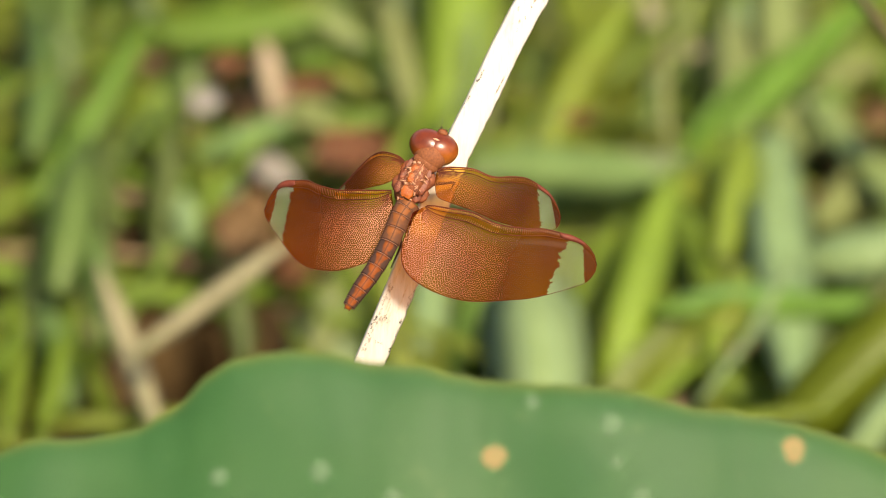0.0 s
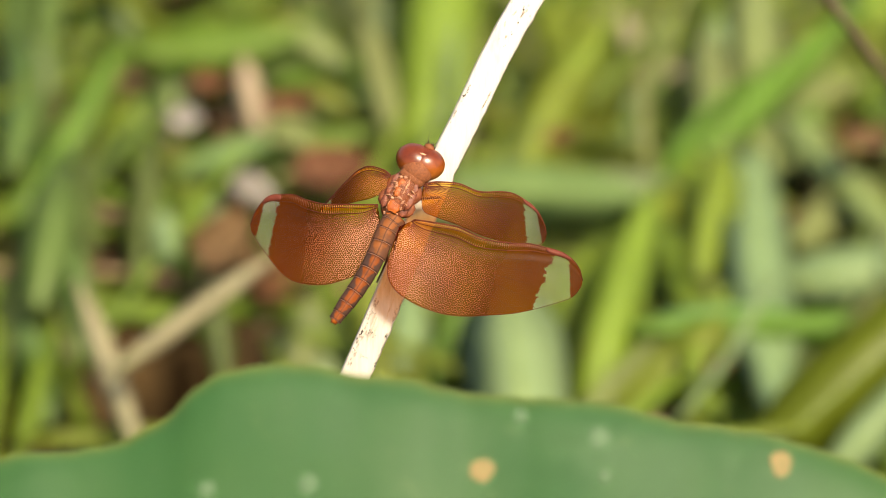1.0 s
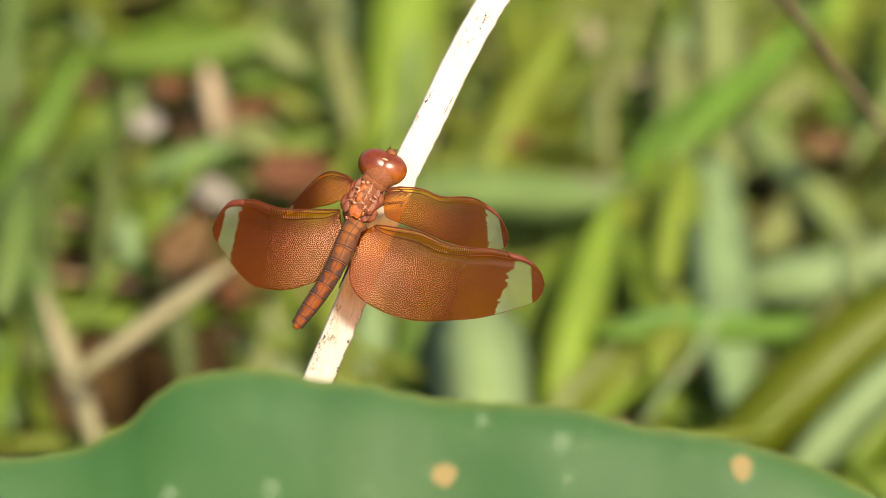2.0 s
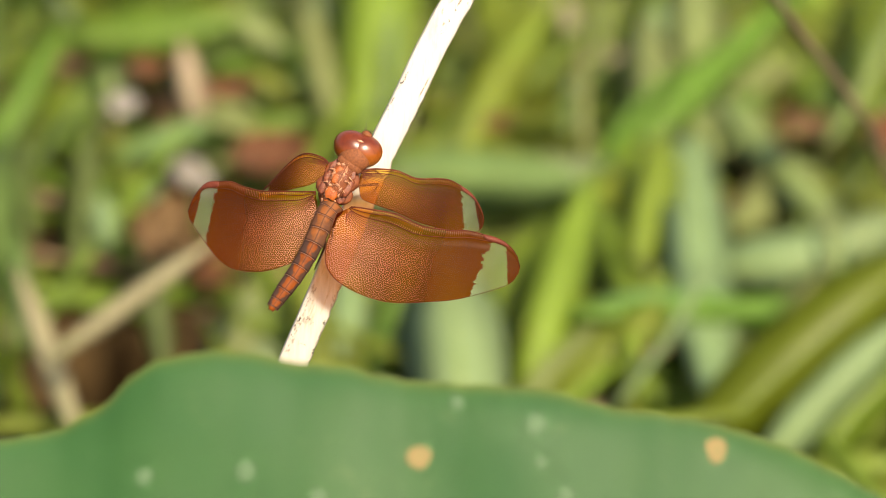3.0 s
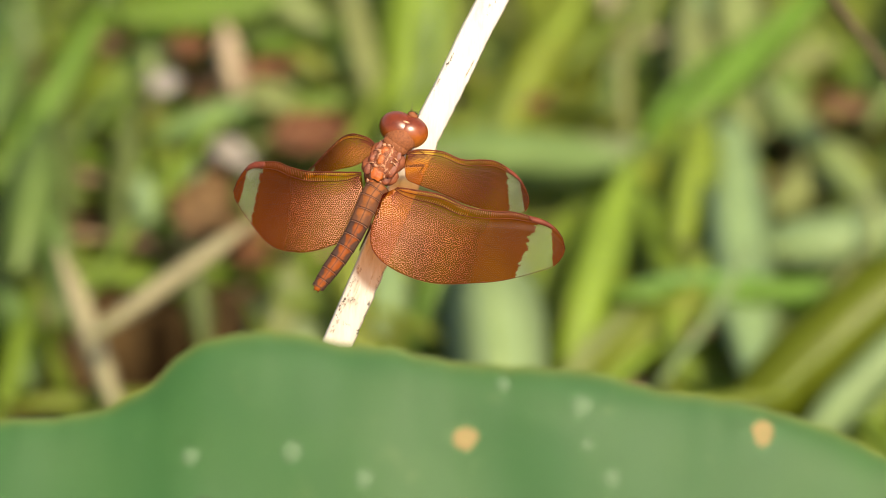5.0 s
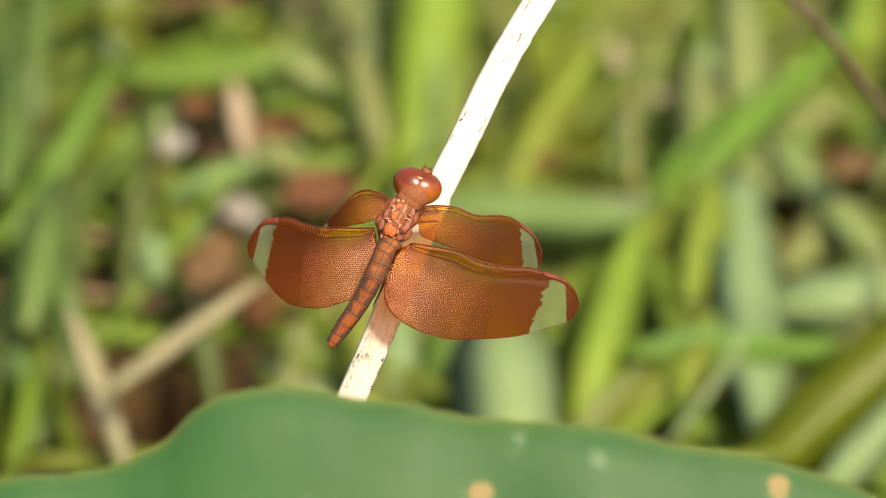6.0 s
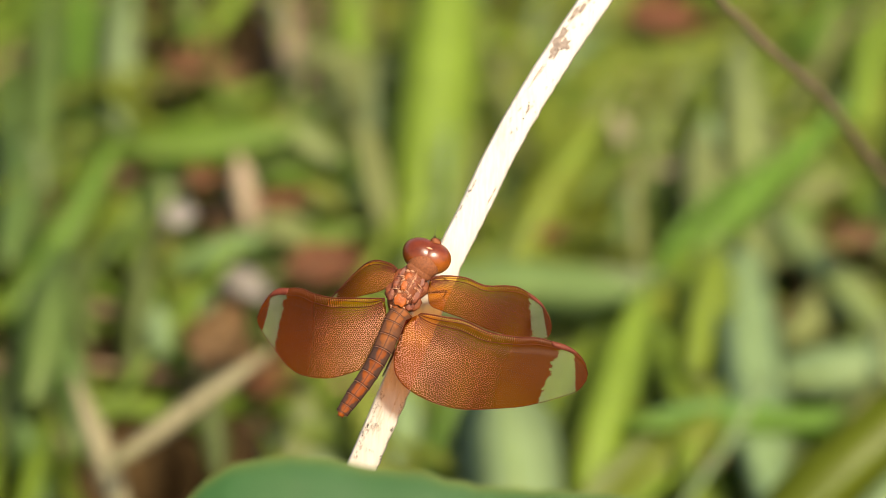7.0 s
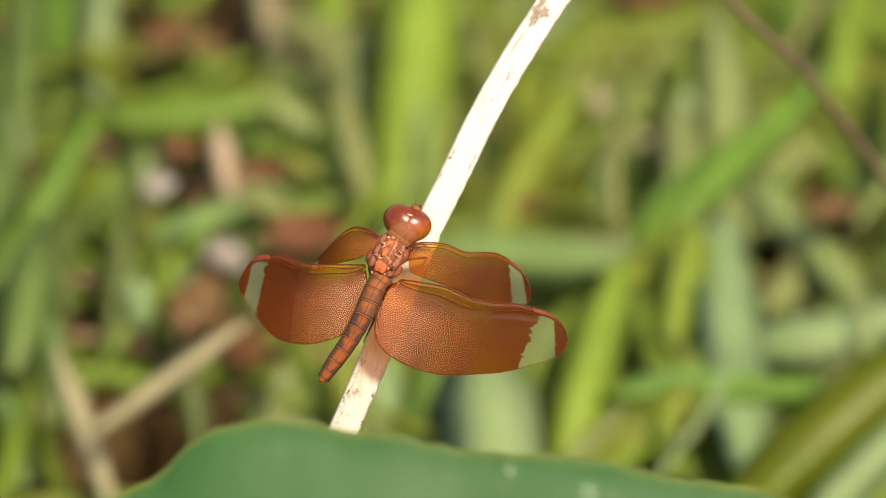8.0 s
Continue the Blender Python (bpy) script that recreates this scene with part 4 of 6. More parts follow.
# ---- low grass ----
GAPS = ((-0.074, 0.227, 0.012), (-0.072, 0.210, 0.011), (-0.093, 0.198, 0.011), (-0.053, 0.238, 0.006), (-0.050, 0.257, 0.007), (-0.053, 0.223, 0.006), (-0.134, 0.301, 0.007), (-0.132, 0.286, 0.005), (-0.107, 0.303, 0.007), (-0.118, 0.270, 0.005), (-0.101, 0.271, 0.006), (0.112, 0.299, 0.013), (0.044, 0.296, 0.009), (-0.004, 0.243, 0.006), (-0.035, 0.333, 0.015), (-0.067, 0.290, 0.015), (-0.060, 0.313, 0.010), (0.087, 0.502, 0.019), (-0.087, 0.468, 0.015), (-0.111, 0.495, 0.011), (0.028, 0.353, 0.006), (0.078, 0.225, 0.009), (0.033, 0.227, 0.006), (-0.047, 0.318, 0.011), (0.161, 0.343, 0.013), (-0.075, 0.202, 0.010), (0.116, 0.355, 0.008), (0.117, 0.321, 0.008), (0.124, 0.300, 0.009), (0.137, 0.326, 0.009), (0.106, 0.286, 0.008), (-0.096, 0.435, 0.010), (-0.069, 0.436, 0.012), (-0.103, 0.474, 0.010), (-0.085, 0.447, 0.012), (-0.077, 0.473, 0.010), (-0.056, 0.474, 0.010), (-0.104, 0.284, 0.007), (-0.117, 0.255, 0.006), (-0.095, 0.262, 0.006), (-0.074, 0.226, 0.008), (-0.049, 0.253, 0.006), (-0.052, 0.231, 0.007), (-0.083, 0.262, 0.005))


def low_grass(name, count, height, lean, width, seed, label, spare, mat=grass_skin, area=(-0.42, 0.46, 0.08, 1.0)):
    rnd = random.Random(seed)
    bm = bmesh.new()
    uv = bm.loops.layers.uv.new("UVMap")
    for i in range(count):
        x, y = rnd.uniform(*area[:2]), rnd.uniform(*area[2:])
        h, far, turn, wide = rnd.uniform(*height), rnd.uniform(*lean), rnd.uniform(0, 6.28), rnd.uniform(*width)
        # the dense patch thins out towards its uneven edge
        if rnd.random() < 2.2 * (((x - 0.02) / 0.44) ** 2 + ((y - 0.45) / 0.52) ** 2) - 1.2 + 0.5 * noise.noise(Vector((x * 9, y * 9, 3))):
            continue
        a = Vector((x, y, 0))
        b = a + Vector((math.cos(turn) * far, math.sin(turn) * far, h))
        # roots and tips keep off the bare places
        if any((q.x - gx) ** 2 + (q.y - gy) ** 2 < (r * spare) ** 2 for q in (a, (a + b) / 2, b) for gx, gy, r in GAPS):
            continue
        if any((q.x - gx) ** 2 + (q.y - gy) ** 2 < (0.8 * r) ** 2 for q in (a.lerp(b, e / 8) for e in range(9)) for gx, gy, r in SHADE_PITS):
            continue
        for k, ring in enumerate(loft(bm, blade_rings(a, (a + b) / 2 + Vector((0, 0, h * 0.15)), b, wide, 0.25, 5))):
            for v in ring:
                for lp in v.link_loops:
                    lp[uv].uv = (v.co.x * 20, k * 0.4)
    return tagged(mesh_object(name, bm, mat), label, "grass", kind="stuff")


low_grass("low_grass", 2300, (0.006, 0.022), (0.03, 0.10), (0.004, 0.010), 4, "dense low green grass over brown soil", 1.0)
def meadow():
    """The grass goes on thinly round about."""
    rnd = random.Random(12)
    bm = bmesh.new()
    uv = bm.loops.layers.uv.new("UVMap")
    for i in range(9000):
        r, t = 0.25 + 3.6 * rnd.random() ** 0.95, rnd.uniform(0, 2 * math.pi)
        x, y = r * math.cos(t), 0.45 + r * math.sin(t)
        if (-0.26 < x < 0.30 and -0.35 < y < 0.72) or noise.noise(Vector((x * 1.5, y * 1.5, 0))) > 0.35:
            continue
        h, far, turn, wide = rnd.uniform(0.02, 0.09), rnd.uniform(0.03, 0.14), rnd.uniform(0, 6.28), rnd.uniform(0.008, 0.018)
        a = Vector((x, y, 0))
        b = a + Vector((math.cos(turn) * far, math.sin(turn) * far, h))
        for k, ring in enumerate(loft(bm, blade_rings(a, (a + b) / 2 + Vector((0, 0, h * 0.3)), b, wide, 0.25, 3))):
            for v in ring:
                for lp in v.link_loops:
                    lp[uv].uv = (v.co.x * 20, k * 0.5)
    return tagged(mesh_object("meadow_grass", bm, grass_skin), "thin green meadow grass round the clearing", "grass", kind="stuff")


meadow()
low_grass("thin_grass", 800, (0.014, 0.045), (0.06, 0.14), (0.003, 0.007), 31, "thin green grass leaves crossing one another", 1.0)
low_grass("lime_grass", 520, (0.008, 0.026), (0.04, 0.10), (0.006, 0.012), 23, "broad yellow-green grass leaves lying over one another", 1.0, lime_skin, (-0.005, 0.20, 0.14, 0.50))
low_grass("dry_thatch", 1000, (0.004, 0.026), (0.03, 0.10), (0.0015, 0.0042), 17, "scattered dry straw and thatch between the grass", 0.9, thatch_skin)
low_grass("grass_tufts", 120, (0.02, 0.04), (0.05, 0.12), (0.008, 0.015), 9, "scattered taller green grass tufts", 1.4)

# ---- stalk ----
def stalk_surface():
    """Bleached straw: long fibres, greyish stains and a few brown blotches."""
    m, nodes, links = material("stalk_skin")
    mp = nodes.new("ShaderNodeMapping")
    mp.inputs["Rotation"].default_value = (0, 0, radians(-24))
    mp.inputs["Scale"].default_value = (1.0, 0.10, 1.0)
    c = nodes.new("ShaderNodeTexCoord")
    links.new(c.outputs["Object"], mp.inputs[0])
    fibre = add(nodes, "TexNoise", Scale=2200.0, Detail=4.0)
    links.new(mp.outputs[0], fibre.inputs["Vector"])
    stain = add(nodes, "TexNoise", Scale=420.0, Detail=5.0, Roughness=0.65)
    links.new(mp.outputs[0], stain.inputs["Vector"])
    blotch = noise_at(nodes, links, 130, 5.0)
    base = mix(nodes, links, "MIX", fibre.outputs["Fac"], (0.23, 0.195, 0.158), (0.37, 0.347, 0.312))
    base = mix(nodes, links, "MIX", ramp(nodes, links, stain.outputs["Fac"], (0.60, (0, 0, 0)), (0.74, (0.7, 0.7, 0.7))), base, (0.20, 0.15, 0.11))
    base = mix(nodes, links, "MIX", ramp(nodes, links, blotch, (0.62, (0, 0, 0)), (0.75, (0.55, 0.55, 0.55))), base, (0.24, 0.18, 0.13))
    p = add(nodes, "BsdfPrincipled", Roughness=0.6)
    links.new(base, p.inputs["Base Color"])
    bumped(nodes, links, fibre.outputs["Fac"], 0.5, 0.0002, p.inputs["Normal"])
    out = nodes.new("ShaderNodeOutputMaterial")
    links.new(p.outputs[0], out.inputs[0])
    return m


stalk_skin = stalk_surface()
bm = bmesh.new()
# the stalk's middle line: height on the perch, across, depth
STALK = ((-233, -106, -25), (-112, -53, -14), (-15.7, -12.3, -10), (13.8, -0.5, -10), (23.7, 4.2, -10.3), (33.5, 8.7, -10.6), (43.3, 14, -11), (51, 18.7, -12), (60.8, 25, -13), (95, 48, -20))
rings = []
for i in range(301):
    y = -233 + 328 * i / 300
    x, z = glide(STALK, y)
    x1, z1 = glide(STALK, y + 0.5)
    p = Vector((x, y, z))
    way = (Vector((x1, y + 0.5, z1)) - p).normalized()
    side = way.cross(Vector((0, 0, 1))).normalized()
    out = side.cross(way)
    wl = 2.62 + 0.10 * noise.noise(Vector((y * 0.3, 0, 0))) + 0.05 * noise.noise(Vector((y * 1.5, 7, 0)))
    wr = 2.62 + 0.20 * noise.noise(Vector((y * 0.45, 4, 0))) + 0.22 * noise.noise(Vector((y * 1.1, 9, 0))) + 0.10 * noise.noise(Vector((y * 3.1, 5, 0)))
    dent = 0.12 * noise.noise(Vector((y * 0.25, 2, 2)))
    rings.append([p + side * x + out * h for x, h in ((-wl, 0.05), (-wl * 0.86, 0.5), (-wl * 0.62, 0.42), (-wl * 0.5, 0.22 + dent), (0, 0.42 + dent), (wr * 0.6, 0.45), (wr * 0.9, 0.40), (wr, 0), (wr * 0.6, -0.5), (-wl * 0.6, -0.5))])
loft(bm, rings)
bmesh.ops.scale(bm, vec=(0.001, 0.001, 0.001), verts=bm.verts)
stalk = new("plant_stalk")
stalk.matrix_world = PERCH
tagged(stalk, "dry white flattened plant stalk with black specks", "stalk")
stem = part("stem", bm, stalk_skin, stalk)
mould_skin = solid("mould_skin", (0.012, 0.010, 0.009), (0.05, 0.04, 0.03), 900, 0.9)
smudge_skin = solid("smudge_skin", (0.12, 0.10, 0.08), (0.28, 0.24, 0.20), 1500, 0.8, detail=6.0)


def mark(name, y, off, long, wide, mat, seed):
    """A flat, ragged fleck on the stalk's face, off mm from its middle line."""
    x, z = glide(STALK, y)
    x1, z1 = glide(STALK, y + 0.5)
    way = (Vector((x1, y + 0.5, z1)) - Vector((x, y, z))).normalized()
    side = way.cross(Vector((0, 0, 1))).normalized()
    centre = Vector((x, y, z)) + side * off + side.cross(way) * 0.58
    rnd = random.Random(seed)
    bm = bmesh.new()
    ring = []
    for k in range(12):
        a = 2 * math.pi * k / 12
        q = rnd.uniform(0.45, 1.25)
        ring.append(bm.verts.new((centre + way * (math.cos(a) * long * q) + side * (math.sin(a) * wide * q)) * 0.001))
    core = bm.verts.new((centre + side.cross(way) * 0.06) * 0.001)
    for k in range(12):
        bm.faces.new((ring[k], ring[(k + 1) % 12], core))
    part(name, bm, mat, stem)


rnd = random.Random(21)
# black mould: two rows on the upper edge, a line along the lower fold, a crack across, the far rim
for y, off, r in ((27.6, -1.95, 0.20), (27.0, -1.85, 0.26), (26.3, -1.90, 0.30), (25.8, -2.00, 0.28), (25.2, -2.05, 0.18), (23.0, -2.15, 0.20), (22.3, -2.20, 0.22), (21.8, -2.25, 0.16), (-15.2, -1.86, 0.34), (-15.7, -1.95, 0.26), (-16.8, -2.05, 0.30), (-17.8, -1.94, 0.24), (-14.5, -0.6, 0.22), (-14.7, -0.3, 0.20), (-14.9, -0.9, 0.22), (-14.1, 2.2, 0.26), (-15.0, 2.3, 0.20), (-16.5, 2.4, 0.16), (-19.2, 2.4, 0.26), (-12.1, -1.95, 0.16), (42.1, 0.33, 0.30), (39.9, 0.70, 0.26), (37.8, 0.48, 0.18), (35.6, 0.35, 0.16)):
    for k in range(3):
        mark("black_speck", y + rnd.gauss(0, 0.28), off + rnd.gauss(0, 0.10), r * rnd.uniform(0.35, 0.95), r * rnd.uniform(0.25, 0.6), mould_skin, int(y * 50 + off * 900 + 7 * k))
# grey dust: along the fold, across two old cracks, and up the stalk
dust = [(rnd.uniform(-21, -9), rnd.gauss(-1.75, 0.22), rnd.uniform(0.06, 0.16)) for k in range(46)]
dust += [(-14.6 + 0.5 * a + rnd.gauss(0, 0.35), a, rnd.uniform(0.03, 0.14)) for a in (rnd.uniform(-1.5, 0.5) for k in range(20))]
dust += [(rnd.gauss(-18.8, 0.12), rnd.uniform(-0.9, 1.5), rnd.uniform(0.02, 0.07)) for k in range(14)]
dust += [(rnd.uniform(36, 66), rnd.uniform(-2.2, 2.2), rnd.uniform(0.05, 0.18)) for k in range(24)]
dust += [(rnd.uniform(-20, -6), rnd.gauss(2.25, 0.12), rnd.uniform(0.05, 0.13)) for k in range(16)]
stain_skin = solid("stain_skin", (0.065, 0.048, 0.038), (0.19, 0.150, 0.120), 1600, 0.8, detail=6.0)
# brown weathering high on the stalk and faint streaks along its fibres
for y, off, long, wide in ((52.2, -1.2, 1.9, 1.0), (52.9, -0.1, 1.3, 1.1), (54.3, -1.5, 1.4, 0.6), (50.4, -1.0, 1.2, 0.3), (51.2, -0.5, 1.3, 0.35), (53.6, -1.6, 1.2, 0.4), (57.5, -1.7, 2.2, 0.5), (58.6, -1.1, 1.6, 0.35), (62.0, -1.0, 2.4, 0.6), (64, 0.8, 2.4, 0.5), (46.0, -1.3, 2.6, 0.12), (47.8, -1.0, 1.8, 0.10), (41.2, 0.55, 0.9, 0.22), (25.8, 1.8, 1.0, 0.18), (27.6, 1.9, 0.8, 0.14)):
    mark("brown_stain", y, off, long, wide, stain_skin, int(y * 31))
# tan fibres with the wing's amber cast light painted in as streaks
tan_glow_skin = solid("tan_glow_skin", (0.23, 0.175, 0.120), (0.36, 0.300, 0.235), 1600, 0.7)
for k in range(14):
    mark("tan_streak", rnd.uniform(-15.5, -3.0), rnd.uniform(-1.7, 1.8), rnd.uniform(1.4, 3.0), rnd.uniform(0.06, 0.16), tan_glow_skin, 500 + k)
for y, off, r in dust:
    mark("grey_speck", y, off, r * rnd.uniform(1.2, 3.2), r * 1.1, smudge_skin, int(y * 50 + off * 900))

# ---- foreground leaf ----
def leaf_surface():
    """Waxy green skin: soft mottling, faint rays, a yellowed rim and dry spots."""
    m, nodes, links = material("leaf_skin")
    soft = noise_at(nodes, links, 28, 3.0)
    fine = noise_at(nodes, links, 160, 5.0)
    ray = noise_at(nodes, links, 30, 2.0, "Object", (1.0, 0.12, 1.0))
    base = mix(nodes, links, "MIX", ramp(nodes, links, soft, (0.3, (0, 0, 0)), (0.7, (1, 1, 1))), (0.026, 0.098, 0.032), (0.042, 0.118, 0.034))
    base = mix(nodes, links, "MIX", ramp(nodes, links, ray, (0.45, (0, 0, 0)), (0.75, (0.4, 0.4, 0.4))), base, (0.042, 0.124, 0.050))
    base = mix(nodes, links, "MIX", ramp(nodes, links, fine, (0.62, (0, 0, 0)), (0.74, (0.5, 0.5, 0.5))), base, (0.072, 0.142, 0.052))
    uv = nodes.new("ShaderNodeUVMap")
    sep = nodes.new("ShaderNodeSeparateXYZ")
    links.new(uv.outputs[0], sep.inputs[0])
    rim = ramp(nodes, links, sep.outputs[1], (0.0, (1, 1, 1)), (0.009, (0, 0, 0)))
    base = mix(nodes, links, "MIX", rim, base, (0.110, 0.150, 0.040))
    p = add(nodes, "BsdfPrincipled", Roughness=0.5)
    p.inputs["Specular IOR Level"].default_value = 0.2
    links.new(base, p.inputs["Base Color"])
    bumped(nodes, links, fine, 0.3, 0.0004, p.inputs["Normal"])
    tr = add(nodes, "BsdfTranslucent", Color=(0.08, 0.22, 0.03, 1))
    mx = add(nodes, "MixShader", Fac=0.16)
    links.new(p.outputs[0], mx.inputs[1])
    links.new(tr.outputs[0], mx.inputs[2])
    out = nodes.new("ShaderNodeOutputMaterial")
    links.new(mx.outputs[0], out.inputs[0])
    return m


leaf_skin = leaf_surface()
EDGE = ((-117.0, -58.5), (-65.9, -32.2), (-53.2, -30.6), (-46.6, -28.9), (-40.7, -25.5), (-36.5, -21.0), (-32.3, -18.8), (-26.3, -17.6), (-18.8, -17.7), (-12.1, -19.1), (-5.4, -19.4), (1.4, -21.0), (9.8, -21.9), (18.1, -22.2), (26.5, -23.0), (35.0, -25.2), (43.4, -26.2), (51.7, -27.8), (65.9, -33.0), (117.0, -60.4))
def leaf_depth(x, y, top):
    d = top - y
    return 56 + 0.20 * d - 1.6 * math.exp(-d / 3) + 0.9 * noise.noise(Vector((x * 0.05, y * 0.05, 0)))


def leaf_blade():
    bm = bmesh.new()
    uv = bm.loops.layers.uv.new("UVMap")
    cols, marks = [], {}
    for i in range(161):
        x = -110 + 220 * i / 160
        top = glide(EDGE, x) + 0.35 * noise.noise(Vector((x * 0.35, 0, 0)))
        low = -150 * math.sqrt(max(0.0, 1 - (x / 122) ** 2)) - 40
        col = []
        for j in range(37):
            u = (j / 36) ** 1.8
            y = top + (low - top) * u
            v = bm.verts.new((x, y, leaf_depth(x, y, top)))
            marks[v] = (x * 0.02, u)
            col.append(v)
        cols.append(col)
    for a, b in zip(cols, cols[1:]):
        for j in range(36):
            fc = bm.faces.new((a[j], a[j + 1], b[j + 1], b[j]))
            for lp in fc.loops:
                lp[uv].uv = marks[lp.vert]
    bmesh.ops.solidify(bm, geom=bm.faces[:], thickness=0.5)
    bmesh.ops.scale(bm, vec=(0.001, 0.001, 0.001), verts=bm.verts)
    return bm


leaf = new("broad_leaf")
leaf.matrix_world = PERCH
tagged(leaf, "large green taro leaf with wavy yellowed edge and dry spots", "leaf")
leaf_plate = part("leaf_blade", leaf_blade(), leaf_skin, leaf)
petiole_skin = solid("petiole_skin", (0.06, 0.12, 0.03), (0.12, 0.20, 0.06), 60, 0.5)
bm = bmesh.new()
tube(bm, [(0.004, -0.120, 0.074), (0.006, -0.150, 0.056), (0.010, -0.190, 0.020), (0.012, -0.262, -0.002)], [0.004, 0.005, 0.006, 0.008], 10)
part("petiole", bm, petiole_skin, leaf, "thick green leaf stalk")
spot_skin = solid("spot_skin", (0.095, 0.085, 0.036), (0.15, 0.108, 0.048), 500, 0.7, 0.0, 0.1)
scar_skin = solid("scar_skin", (0.036, 0.072, 0.034), (0.046, 0.084, 0.042), 500, 0.6, 0.0, 0.1)
for x, y, r, mat in ((6.1, -32.8, 1.85, spot_skin), (50.7, -31.3, 1.77, spot_skin), (23.6, -27.7, 1.60, scar_skin), (-19.5, -35.0, 1.51, scar_skin), (-34.4, -36.0, 1.26, scar_skin), (11.8, -24.7, 1.01, scar_skin), (28.0, -38.3, 1.35, scar_skin), (-8.7, -38.7, 1.35, scar_skin), (-32.4, -43.2, 1.35, scar_skin), (6.3, -43.2, 1.51, spot_skin), (24.3, -33.4, 0.93, scar_skin)):
    bm = bmesh.new()
    ring, core = [], bm.verts.new(Vector((x, y, leaf_depth(x, y, glide(EDGE, x)) + 0.28)) * 0.001)
    for k in range(14):
        a = 2 * math.pi * k / 14
        q = r * (1 + 0.35 * noise.noise(Vector((math.cos(a) + x, math.sin(a) + y, 0))))
        xx, yy = x + q * math.cos(a), y + q * math.sin(a)
        ring.append(bm.verts.new(Vector((xx, yy, leaf_depth(xx, yy, glide(EDGE, xx)) + 0.02)) * 0.001))
    for k in range(14):
        bm.faces.new((core, ring[k], ring[(k + 1) % 14]))
    part("leaf_spot", bm, mat, leaf_plate, "dry tan spot" if mat is spot_skin else "pale scar")

# ---- dragonfly ----
def patch_mask(nodes, links, near, far):
    """The clear band before the wing's tip: between near and far, each (at the front edge, at the rear edge)."""
    uv = nodes.new("ShaderNodeUVMap")
    sep = nodes.new("ShaderNodeSeparateXYZ")
    links.new(uv.outputs[0], sep.inputs[0])
    jag = add(nodes, "TexNoise", Scale=19.0, Detail=2.0)
    links.new(uv.outputs[0], jag.inputs["Vector"])

    def calc(op, a, b):
        n = nodes.new("ShaderNodeMath")
        n.operation = op
        for socket, value in zip(n.inputs, (a, b)):
            if isinstance(value, float):
                socket.default_value = value
            else:
                links.new(value, socket)
        return n.outputs[0]

    s, c = sep.outputs[0], sep.outputs[1]
    wob = calc("MULTIPLY", calc("SUBTRACT", jag.outputs["Fac"], 0.5), 0.09)
    lo = calc("ADD", calc("ADD", calc("MULTIPLY", c, near[1] - near[0]), near[0]), wob)
    hi = calc("ADD", calc("ADD", calc("MULTIPLY", c, far[1] - far[0]), far[0]), calc("MULTIPLY", wob, 0.3))
    inside = calc("MULTIPLY", calc("GREATER_THAN", s, lo), calc("LESS_THAN", s, hi))
    return calc("MULTIPLY", inside, calc("GREATER_THAN", c, 0.10)), s, c, calc


